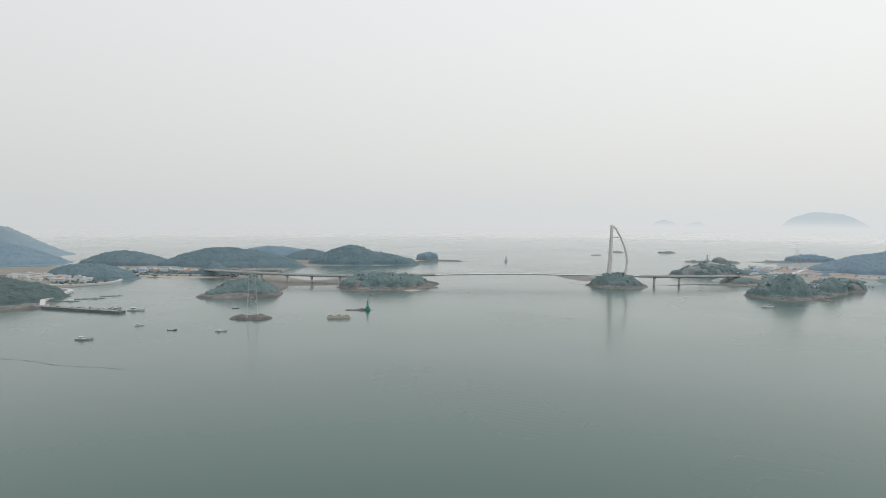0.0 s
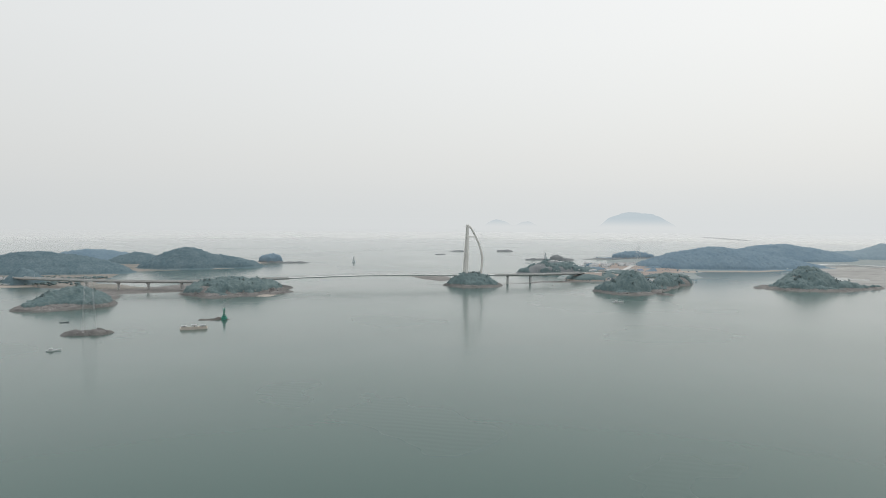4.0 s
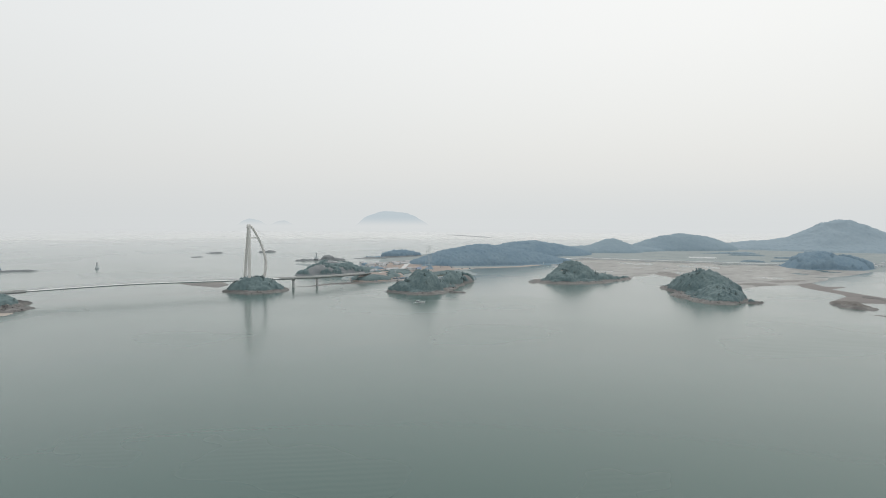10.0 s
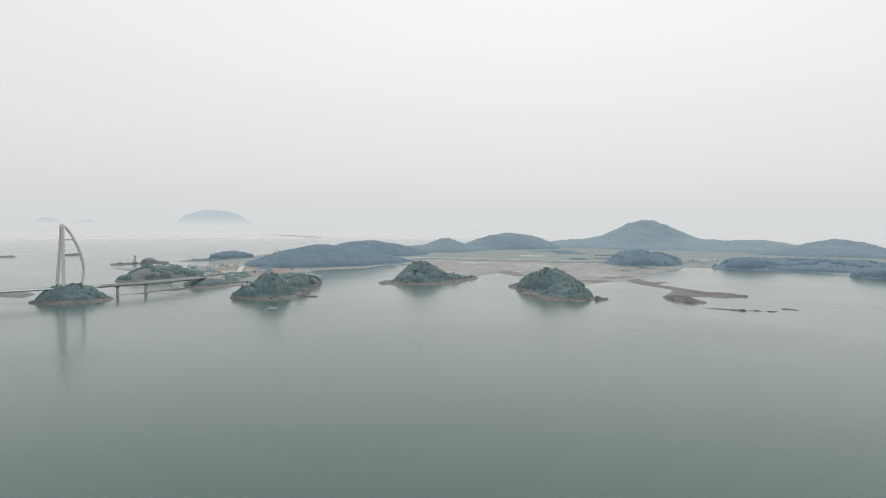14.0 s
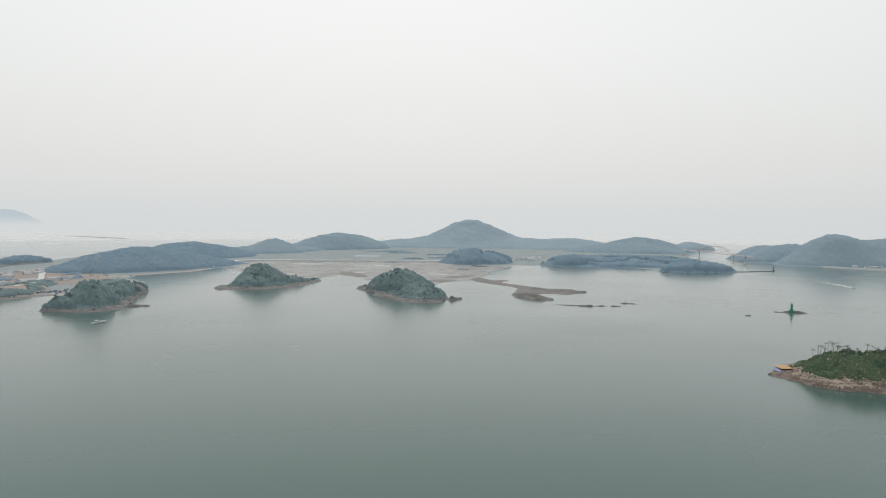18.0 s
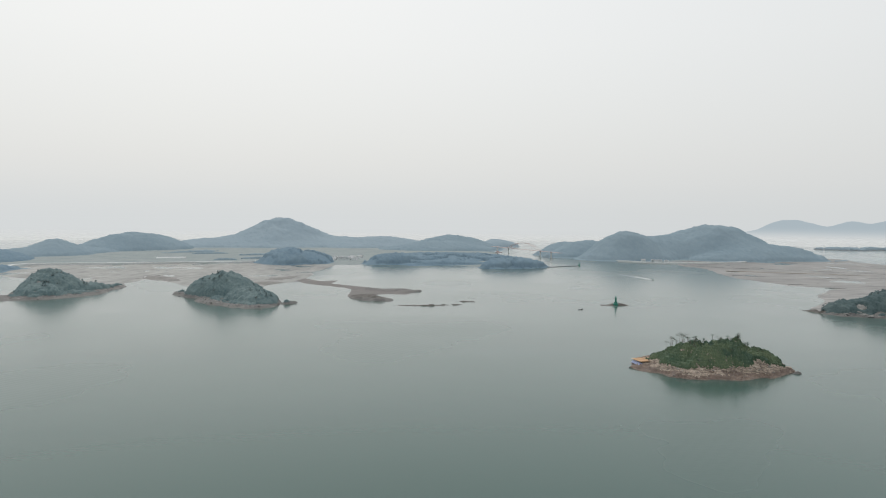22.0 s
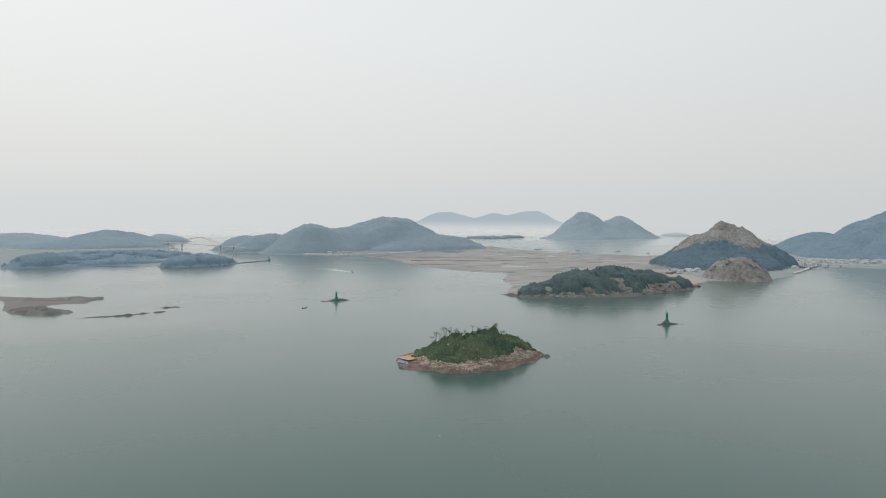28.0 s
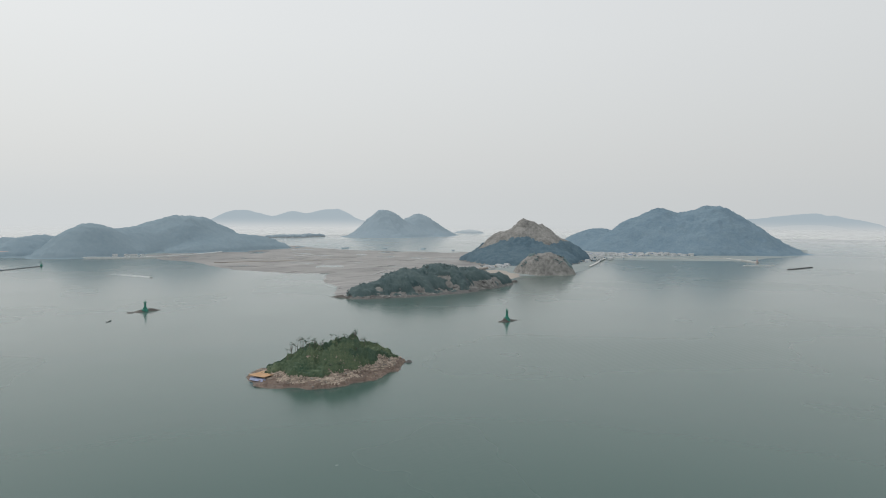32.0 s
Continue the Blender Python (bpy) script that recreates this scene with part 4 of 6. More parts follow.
def between(x0, x1):
    return [p for p in ROAD_WAY if x0 - 8 <= p.x <= x1 + 8]


for name, x0, x1, material in (("viaduct_girder", -430, -16, M_CONCRETE), ("suspended_girder", -8, 300, M_DECK_STEEL), ("approach_girder", 308, 490, M_CONCRETE)):
    way = between(x0, x1)
    deep = 2.4 if material is M_CONCRETE else 1.6
    girder = part(name, sweep(bmesh.new(), way, [(-6.5, 0), (6.5, 0), (6.3, -0.7), (3.2, -deep), (-3.2, -deep), (-6.3, -0.7)]), material, bridge)
    part("carriageway", sweep(bmesh.new(), way, [(-5.6, 0.004), (-5.6, 0.08), (5.6, 0.08), (5.6, 0.004)]), M_ASPHALT, girder, "dark asphalt carriageway")
    for s in (-1, 1):
        part("parapet", sweep(bmesh.new(), way, [(s * 6.15 - 0.15, 0.004), (s * 6.15 - 0.12, 1.15), (s * 6.15 + 0.12, 1.15), (s * 6.15 + 0.15, 0.004)]), M_WHITE if material is M_DECK_STEEL else M_CONCRETE, girder)
    if material is M_DECK_STEEL:
        # added edges tilted to the sky, so the deck's side looks brighter
        for s in (-1, 1):
            part("wind_fairing", sweep(bmesh.new(), way, [(s * 6.31, 1.12), (s * 7.9, 0.35), (s * 7.9, 0.15), (s * 6.51, -0.5)]), M_DECK_STEEL, girder, "added white sloping edge that brightens the deck's side")
    for p in way[::5]:
        bm = box(bmesh.new(), p.x, p.y + 6.15, p.z + 1.15, 0.18, 0.18, 5.0, (0.5, 0.5))
        part("lamp_post", bm, M_GALV, girder)

for x in (-290, -249, -203, -157, 327, 368):
    p = min(ROAD_WAY, key=lambda q: abs(q.x - x))
    along = (min(ROAD_WAY, key=lambda q: abs(q.x - x - 12)) - p).normalized()
    turn = math.degrees(math.atan2(along.y, along.x))
    pier = part("bridge_pier", lathe(bmesh.new(), [(1.9, -3), (1.75, p.z - 5.2), (1.75, p.z - 4.2)], 14), M_CONCRETE, bridge)
    pier.matrix_basis = pose(p.x, p.y, 0, 0, 0, turn)
    head = part("pier_head", box(bmesh.new(), 0, 0, p.z - 4.2, 2.6, 5.0, 1.796, (1.0, 1.8)), M_CONCRETE, pier)

# pylon: two straight legs astride the deck and one bowed leg along it
TOP = Vector((263.5, 1062.0, 92.5))
for s, foot in ((-1, Vector((257.0, 1046.5, 3.0))), (1, Vector((260.5, 1077.5, 3.0)))):
    bm = bmesh.new()
    n = 10
    way = [foot.lerp(TOP + Vector((-1.0, s * 2.2, 0)), k / n) for k in range(n + 1)]
    rs = []
    for k, p in enumerate(way):
        w, d2 = 2.0 - 0.6 * k / n, 2.0 - 0.5 * k / n
        rs.append([bm.verts.new(p + Vector((i * w, j * d2, 0))) for i, j in ((-1, -0.6), (-0.6, -1), (0.6, -1), (1, -0.6), (1, 0.6), (0.6, 1), (-0.6, 1), (-1, 0.6))])
    for a, b in zip(rs, rs[1:]):
        for k in range(8):
            bm.faces.new((a[k], a[(k + 1) % 8], b[(k + 1) % 8], b[k]))
    bm.faces.new(rs[-1])
    part("pylon_leg", bm, M_PYLON, bridge, "tall tapered concrete pylon leg")
bow = []
for k in range(25):
    t = k / 24
    z = 92 - 86 * t
    bow.append(Vector((TOP.x + 1.5 + 20.8 * math.sin(min(1.0, t / 0.66) * math.pi / 2) ** 0.85 - 6.5 * max(0, t - 0.66) ** 1.3 / 0.25, TOP.y - 6.0 * t, z)))
bm = bmesh.new()
rs = []
for k, p in enumerate(bow):
    a, b = bow[max(0, k - 1)], bow[min(24, k + 1)]
    q = (b - a).to_track_quat("Z", "Y")
    w = 1.5 + 0.7 * k / 24
    rs.append([bm.verts.new(p + q @ Vector((w * math.cos(2 * math.pi * j / 10), w * math.sin(2 * math.pi * j / 10), 0))) for j in range(10)])
for a, b in zip(rs, rs[1:]):
    for k in range(10):
        bm.faces.new((a[k], a[(k + 1) % 10], b[(k + 1) % 10], b[k]))
bm.faces.new(rs[0][::-1])
bm.faces.new(rs[-1])
bmesh.ops.recalc_face_normals(bm, faces=bm.faces)
part("bowed_leg", bm, M_PYLON, bridge, "curved concrete leg bowing out from the pylon", True)
part("pylon_crown", box(bmesh.new(), TOP.x - 1.0, TOP.y, TOP.z - 3.5, 5.5, 8.0, 5.2, (0.6, 0.6), 0.3), M_PYLON, bridge)
part("crossbeam", box(bmesh.new(), TOP.x + 6.5, TOP.y - 1.5, 74.0, 14.0, 2.0, 1.6, bevel=0.2), M_PYLON, bridge)
part("crossbeam", rod(bmesh.new(), (257.8, 1050, 11.5), (259.8, 1073.5, 11.5), 1.5, 1.5, 8), M_CONCRETE, bridge)
for end in ((-12, 1063, 16.5), (440, 1088, 14.5)):
    for s in (-3, 3):
        a, b = TOP + Vector((-1, s * 0.4, 1.5)), Vector(end) + Vector((0, s * 1.8, 0))
        bm = bmesh.new()
        pts = [a.lerp(b, k / 16) - Vector((0, 0, 0.35 * (a - b).length * 0.16 * 4 * (k / 16) * (1 - k / 16))) for k in range(17)]
        for p, q in zip(pts, pts[1:]):
            rod(bm, p, q, 0.018 if end[0] < 0 else 0.045, None, 5)
        part("main_cable", bm, M_GALV, bridge)
        for k in range(2, 15, 4):
            p = pts[k]
            deck = min(ROAD_WAY, key=lambda o: abs(o.x - p.x))
            part("hanger", rod(bmesh.new(), p, (p.x, p.y, deck.z), 0.012, 0.012, 4), M_GALV, bridge)


# ---- beacons ----
def beacon(x, y, z, tall, material, label):
    b = thing("beacon", pose(x, y, z), label, "beacon", "sea beacons")
    k = tall / 11.0
    part("plinth", lathe(bmesh.new(), [(3.4 * k, -0.8), (3.2 * k, 1.4 * k), (2.3 * k, 1.8 * k), (2.1 * k, 3.4 * k)], 14), material, b)
    part("shaft", lathe(bmesh.new(), [(1.15 * k, 3.4 * k), (0.95 * k, 8.2 * k), (1.0 * k, 8.3 * k)], 12), material, b, smooth=False)
    gal = part("gallery", lathe(bmesh.new(), [(1.1 * k, 8.3 * k), (1.65 * k, 8.6 * k), (1.65 * k, 8.85 * k), (0.6 * k, 8.86 * k)], 12), material, b)
    for j in range(6):
        a = math.pi * j / 3
        part("rail_post", rod(bmesh.new(), (1.55 * k * math.cos(a), 1.55 * k * math.sin(a), 8.85 * k), (1.55 * k * math.cos(a), 1.55 * k * math.sin(a), 9.8 * k), 0.06, 0.06, 4), material, gal)
    part("lantern", lathe(bmesh.new(), [(0.5 * k, 8.86 * k), (0.5 * k, 10.2 * k), (0.7 * k, 10.3 * k), (0.1 * k, 11 * k)], 10), material, b)
    part("mast", rod(bmesh.new(), (0.9 * k, 0, 8.86 * k), (0.9 * k, 0, 12 * k), 0.09, 0.05, 5), material, b)
    part("ladder", box(bmesh.new(), 0, -1.18 * k, 3.4 * k, 0.5, 0.1, 5.2 * k), M_GALV, b)
    return b


beacon(799, 174, 0.9, 11.0, M_GREEN, "green round sea beacon on a low dark reef")
beacon(527, -91.5, 0.8, 11.5, M_GREEN, "green round sea beacon on a small flat reef")
beacon(-83.5, 756, 0.7, 11.0, M_GREEN, "dark green sea beacon on a flat reef near a barge")
beacon(149, 1610, 0.2, 14.0, M_HULL, "grey slender beacon standing in open water")
beacon(632, 1630, 3.5, 17.0, M_HULL, "grey slim tower on a rock beyond the headland")
beacon(1536, 172, 1.0, 8.5, M_GREEN, "green beacon at the end of a long breakwater")
beacon(800, -1104, 2.2, 9.0, M_RED, "red beacon at the head of the harbour wall")


# ---- boats ----
def boat(m, long, hull, label, group="boats at anchor", cabin=True):
    b = thing("fishing_boat", m, label, "boat", group)
    bm = bmesh.new()
    rs = []
    for k in range(9):
        t = k / 8
        w = long * 0.13 * (1 - max(0, (t - 0.55) / 0.45) ** 2.2) * (0.86 + 0.14 * min(1, t * 4)) + 0.03
        up = long * (0.07 + 0.07 * max(0, t - 0.4) ** 1.6 * 2.4)
        x = long * (t - 0.5)
        rs.append([bm.verts.new(c) for c in ((x, -w, up), (x - 0.02 * long * t, -w * 0.7, -0.3), (x - 0.02 * long * t, w * 0.7, -0.3), (x, w, up))])
    for a, c in zip(rs, rs[1:]):
        for k in range(3):
            bm.faces.new((a[k], c[k], c[k + 1], a[k + 1]))
    bm.faces.new(rs[0])
    bm.faces.new(rs[-1][::-1])
    bmesh.ops.recalc_face_normals(bm, faces=bm.faces)
    part("hull", bm, hull, b)
    bm = bmesh.new()
    for k in range(8):
        t0, t1 = k / 8, (k + 1) / 8
        w = [long * 0.125 * (1 - max(0, (t - 0.55) / 0.45) ** 2.2) for t in (t0, t1)]
        bm.faces.new([bm.verts.new(c) for c in ((long * (t0 - 0.5), -w[0], long * 0.055), (long * (t1 - 0.5), -w[1] - 0.001, long * 0.055), (long * (t1 - 0.5), w[1] + 0.001, long * 0.055), (long * (t0 - 0.5), w[0], long * 0.055))])
    part("deck", bm, M_WHITE, b)
    if cabin:
        cab = part("cabin", box(bmesh.new(), -long * 0.18, 0, long * 0.056, long * 0.24, long * 0.16, long * 0.12, (0.9, 0.9), 0.08), M_WHITE, b, "white wheelhouse")
        part("window", box(bmesh.new(), -long * 0.18, 0, long * 0.115, long * 0.235, long * 0.162, long * 0.035), M_GLASS, cab)
        part("cabin_roof", box(bmesh.new(), -long * 0.18, 0, long * 0.177, long * 0.28, long * 0.19, 0.15), M_WHITE, cab)
        part("mast", rod(bmesh.new(), (-long * 0.1, 0, long * 0.19), (-long * 0.1, 0, long * 0.36), 0.09, 0.05), M_GALV, b)
        part("bow_rail", rod(bmesh.new(), (long * 0.3, 0, long * 0.06), (long * 0.3, 0, long * 0.24), 0.07), M_GALV, b)
        part("derrick", rod(bmesh.new(), (-long * 0.04, 0, long * 0.08), (long * 0.2, 0, long * 0.22), 0.07), M_GALV, b)
    else:
        part("engine", box(bmesh.new(), -long * 0.47, 0, long * 0.05, long * 0.06, long * 0.06, long * 0.1, (0.8, 0.8), 0.03), M_DARK, b)
        part("thwart", box(bmesh.new(), 0, 0, long * 0.07, long * 0.06, long * 0.22, 0.08), M_PLANK, b)
    return b


boat(pose(-299, 566, 0, 0, 0, 8), 14.4, M_HULL, "blue-grey fishing boat with a wheelhouse lying at anchor")
boat(pose(-334, 741, 0, 0, 0, 5), 18.2, M_WHITE, "long white ferry boat moored off the pier head")
boat(pose(-365, 757, 0, 0, 0, 15), 13.7, M_WHITE, "white work boat moored behind the pier")
boat(pose(-388, 750, 0, 0, 0, 12), 10.6, M_HULL, "small blue boat moored behind the pier")
boat(pose(-286, 640, 0, 0, 0, 25), 9.1, M_WHITE, "small grey fishing boat at anchor")
boat(pose(-245, 615, 0, 0, 0, 12), 8.4, M_QUAY, "dark open skiff at anchor", cabin=False)
boat(pose(-200, 612, 0, 0, 0, 14), 10.6, M_WHITE, "white fishing boat with two cabins at anchor")
boat(pose(-233, 765, 0, 0, 0, -5), 8.4, M_QUAY, "dark open skiff near the mast islet", cabin=False)
boat(pose(384, 803, 0, 0, 0, -6), 15.5, M_WHITE, "grey fishing boat off the wooded island")
boat(pose(748, 220, 0, 0, 0, -50), 6.8, M_DARK, "small dark skiff near the green beacon", cabin=False)
boat(pose(-487, 1130, 0, 0, 0, 20), 6.8, M_DARK, "dark skiff near the beach", cabin=False)
boat(pose(1190, 64, 0.1, 0, -3, 200), 8.5, M_WHITE, "white speedboat drawing a foam wake", "")
# foam behind the speedboat
bm = bmesh.new()
for s in (-1, 1):
    prev = None
    for k in range(14):
        d = 5 + k * 8.5
        c = Vector((1190, 64, 0.03)) + Vector((math.cos(radians(20)), math.sin(radians(20)), 0)) * d
        side = Vector((math.sin(radians(20)), -math.cos(radians(20)), 0)) * s
        w = 2.6 + 0.07 * d * (1 - k / 15)
        pair = (bm.verts.new(c + side * (0.05 * d)), bm.verts.new(c + side * (0.05 * d + w * (1 - k / 15))))
        if prev:
            bm.faces.new((prev[0], pair[0], pair[1], prev[1]))
        prev = pair
tagged(part("wake", bm, M_FOAM), "thin white foam wake spreading on calm water", "wake", kind="stuff")

# work barge
barge = thing("work_barge", pose(-107, 700, 0, 0, 0, 6), "rust-brown flat work barge with two small huts", "barge")
bm = box(bmesh.new(), 0, 0, -0.6, 23, 8.5, 2.2, (1.06, 1.0), 0.2)
part("hull", bm, M_RUST, barge)
part("deck", box(bmesh.new(), 0, 0, 1.604, 23, 7.6, 0.12), M_PLANK, barge)
for x, w, m, h in ((-8.5, 4, M_GREY_ROOF, 1.5), (0.5, 4.5, M_WHITE, 2.0), (8.0, 5, M_HULL, 1.4)):
    hut = part("hut", box(bmesh.new(), x, 0, 1.73, w, 4.2, h, (0.95, 0.95), 0.08), m, barge)
    part("roof", box(bmesh.new(), x, 0, 1.73 + h, w + 0.5, 4.7, 0.2), M_GREY_ROOF, hut)
    part("door", box(bmesh.new(), x, -2.1, 1.75, 0.8, 0.12, h * 0.85), M_DARK, hut)
part("rail", box(bmesh.new(), 0, -4.1, 1.73, 22, 0.12, 0.9), M_RUST, barge)

# floating breakwater and white jetty off the mountain village
pontoon = thing("floating_breakwater", pose(667, -1016, 0, 0, 0, 90), "long dark floating breakwater on calm water", "breakwater")
for k in range(8):
    part("pontoon", box(bmesh.new(), -43.5 + 12.4 * k, 0, -0.5, 12.2, 4.0, 2.2, bevel=0.2), M_DARK, pontoon)

# net floats
bm = bmesh.new()
for k in range(44):
    t = k / 43
    x, y = -322 + 110 * t, 489 - 35 * t + 2.5 * math.sin(9 * t)
    bmesh.ops.create_icosphere(bm, subdivisions=1, radius=0.34 + 0.14 * math.sin(7 * k), matrix=Matrix.Translation((x + 0.6 * math.sin(5 * k), y, 0.05)))
tagged(part("float_line", bm, M_NET), "line of dark net floats on the water", "floats", kind="stuff")
for x, y, r, a, b in ((-437, 842, 20, 34, 8), (-425, 872, 35, 26, 6), (-452, 815, 10, 30, 9)):
    farm = thing("fish_pen", pose(x, y, 0, 0, 0, r), "dark floating net pens with a pale hut", "fish pen", "net pens in the harbour")
    for k in range(4):
        part("pen_frame", box(bmesh.new(), -a / 2 + (k + 0.5) * a / 4, 0, -0.1, a / 4 - 0.4, b, 0.45, (0.98, 0.95)), M_NET, farm)
    part("hut", box(bmesh.new(), a * 0.2, 0, 0.36, 5, 3, 2.2, (0.9, 0.9)), M_WHITE, farm)


# ---- lattice power masts ----
def power_mast(x, y, z, tall, wide, label, head=0.7):
    mast = thing("power_mast", pose(x, y, z, 0, 0, 20), label, "pylon", "power masts")
    ends = []
    for i, j in ((-1, -1), (1, -1), (1, 1), (-1, 1)):
        ends.append((Vector((i * wide / 2, j * wide / 2, -1.0)), Vector((i * head, j * head, tall))))
        part("leg", rod(bmesh.new(), *ends[-1], 0.11, 0.07, 4), M_GALV, mast)
        part("footing", box(bmesh.new(), i * wide / 2, j * wide / 2, -1.5, 2.0, 2.0, 2.0, (0.8, 0.8)), M_CONCRETE, mast)
    bm = bmesh.new()
    levels = [0.03, 0.18, 0.32, 0.45, 0.57, 0.68, 0.78, 0.87, 0.95]
    for t0, t1 in zip(levels, levels[1:]):
        for k in range(4):
            (a0, a1), (b0, b1) = ends[k], ends[(k + 1) % 4]
            rod(bm, a0.lerp(a1, t0), b0.lerp(b1, t1), 0.035, 0.035, 3)
            rod(bm, b0.lerp(b1, t0), a0.lerp(a1, t1), 0.035, 0.035, 3)
            rod(bm, a0.lerp(a1, t1), b0.lerp(b1, t1), 0.035, 0.035, 3)
    part("bracing", bm, M_GALV, mast)
    for t, w in ((0.80, 5.0), (0.88, 4.2), (0.96, 3.4)):
        part("crossarm", rod(bmesh.new(), (-w, 0, tall * t), (w, 0, tall * t), 0.16, 0.16, 4), M_GALV, mast)
    return mast


power_mast(-194, 693, 2.2, 50, 11, "tall pale lattice power mast on a bare islet", 2.6)
power_mast(480, 924, 17.5, 48, 9, "tall pale lattice power mast on a wooded island", 2.0)

# ---- quays, roads, dykes ----
def strip(name, points, wide, thick, material, label, category="road", step=8.0):
    bm = sweep(bmesh.new(), glide(points, step), [(-wide / 2, -thick), (-wide / 2, 0), (wide / 2, 0), (wide / 2, -thick)])
    return tagged(part(name, bm, material), label, category, kind="structure")


# slate wall kept dark, the shade on its side put into the colour
strip("quay_wall", [(-450, 758, 2.2), (-395, 740, 2.2), (-340, 721, 2.2)], 9, 4.5, M_QUAY, "long slate quay wall of the fishing pier, darkened as if shaded", "pier")
strip("pier", [(-450, 758, 2.5), (-395, 740, 2.5), (-340, 721, 2.5)], 9.4, 0.296, M_ASPHALT, "dull grey deck of the fishing pier", "pier")
strip("kerb", [(-449, 753.6, 2.85), (-394, 735.6, 2.85), (-341, 717.4, 2.85)], 0.6, 0.345, M_CONCRETE, "pale concrete kerb along the pier's edge", "kerb")
strip("road", [(-446, 757, 3.4), (-462, 785, 3.4), (-474, 808, 3.6), (-476, 840, 3.4), (-490, 880, 3.4), (-501, 917, 3.2), (-520, 930, 3.2)], 5.5, 3.0, M_CONCRETE, "pale concrete shore road on a sea wall")
strip("road", [(-620, 1000, 2.7), (-546, 984, 2.7), (-520, 1005, 2.7), (-503, 1035, 2.7), (-510, 1080, 2.7), (-530, 1115, 2.7), (-545, 1180, 2.9), (-480, 1172, 2.9), (-400, 1165, 2.9)], 5, 2.6, M_CONCRETE, "pale concrete shore road round the bay")
strip("dyke", [(1000, 1232, 4.2), (1100, 1275, 4.2), (1215, 1318, 4.2), (1300, 1160, 4.2), (1370, 1030, 4.2), (1440, 900, 4.2)], 9, 5.5, M_WHITE, "long straight pale concrete sea dyke", "dyke")
strip("breakwater", [(1420, 300, 1.1), (1470, 240, 1.1), (1536, 172, 1.1)], 3, 3, M_QUAY, "thin dark breakwater running out to a beacon", "breakwater")
strip("road", [(925, -690, 2.6), (994, -800, 2.6), (1040, -870, 2.6), (1075, -960, 2.6), (980, -1060, 2.6), (899, -1172, 2.6)], 4, 1.4, M_CONCRETE, "pale harbour road along the mountain village")
strip("breakwater", [(915, -1165, 2.6), (850, -1140, 2.6), (798, -1104, 2.6)], 7, 4, M_CONCRETE, "pale concrete harbour breakwater", "breakwater")
strip("jetty", [(772, -995, 1.2), (755, -1025, 1.2), (738, -1055, 1.2)], 3, 1.6, M_WHITE, "low white floating jetty", "jetty")
strip("road", [(1000, -470, 3.6), (1060, -570, 4.0), (1200, -640, 3.0), (1300, -730, 3.0)], 6, 3.0, M_SAND, "pale track behind the beach")
strip("road", [(1800, 150, 3.4), (1740, 60, 3.4), (1685, -30, 3.4), (1695, -110, 3.4), (1775, -250, 3.4), (1895, -330, 3.4)], 7, 4.0, M_WHITE, "pale shore road under the wooded ridge")
strip("channel_bank", [(1449, -129, 1.4), (1420, -250, 1.4), (1375, -447, 1.4)], 5, 1.2, M_SAND, "pale sand bank along a channel of the tidal flat", "bank")
strip("road", [(478, 1105, 11.9), (520, 1130, 10.0), (570, 1170, 7.5), (640, 1250, 4.5), (730, 1370, 4.0), (830, 1470, 4.0)], 9, 0.4, M_CONCRETE, "new pale road leading off the bridge")

M_WET = surface("wet_mud_film", (0.20, 0.20, 0.195), (0.30, 0.295, 0.285), 0.03, 0.3, 0.16, 0.1, 0.1)
for way in ([(1602, -90, 0.95), (1540, -194, 1.0), (1517, -284, 1.0), (1469, -382, 1.0), (1425, -468, 0.95)], [(1150, -150, 0.8), (1167, -211, 0.9), (1165, -270, 0.95), (1162, -330, 0.95), (1190, -420, 0.9)],
            [(1101, -190, 0.75), (1100, -259, 0.9), (1094, -327, 0.95), (1116, -442, 0.95)], [(985, -136, 0.7), (1005, -219, 0.9), (1060, -290, 0.9), (1114, -351, 0.9)], [(873, -100, 0.8), (877, -139, 0.85), (876, -185, 0.8)],
            [(1330, -110, 0.8), (1300, -230, 0.9), (1320, -380, 0.95), (1280, -520, 0.95)], [(1602, -634, 0.9), (1590, -680, 0.9), (1531, -703, 0.9)], [(930, -130, 0.8), (930, -190, 0.85), (960, -260, 0.85)],
            [(1003, 926, 0.85), (1030, 938, 0.95), (1060, 930, 0.95)]):
    strip("channel", way, 2.6, 0.5, M_WET, "thin wet channel shining across the tidal mud", "channel", 14.0)

# red arch bridge over the strait
arch = thing("arch_bridge", pose(0, 0, 0), "far red steel arch bridge across the strait", "bridge")
A0, A1 = Vector((1885, 258, 17.5)), Vector((2070, 355, 17.5))
part("deck", sweep(bmesh.new(), [A0.lerp(A1, t) for t in (-0.55, -0.3, 0, 0.5, 1, 1.6)], [(-5, -0.7), (-5, 0), (5, 0), (5, -0.7)]), M_RED, arch)
for s in (-4, 4):
    side = Vector((A1.y - A0.y, A0.x - A1.x, 0)).normalized() * s
    bm = bmesh.new()
    pts = [A0.lerp(A1, k / 20) + side + Vector((0, 0, 19 * 4 * (k / 20) * (1 - k / 20) + 0.1)) for k in range(21)]
    for p, q in zip(pts, pts[1:]):
        rod(bm, p, q, 0.55, 0.55, 6)
    part("arch_rib", bm, M_RED, arch)
    for k in range(2, 19, 2):
        part("hanger", rod(bmesh.new(), pts[k], (pts[k].x, pts[k].y, 18), 0.12, 0.12, 4), M_RED, arch)
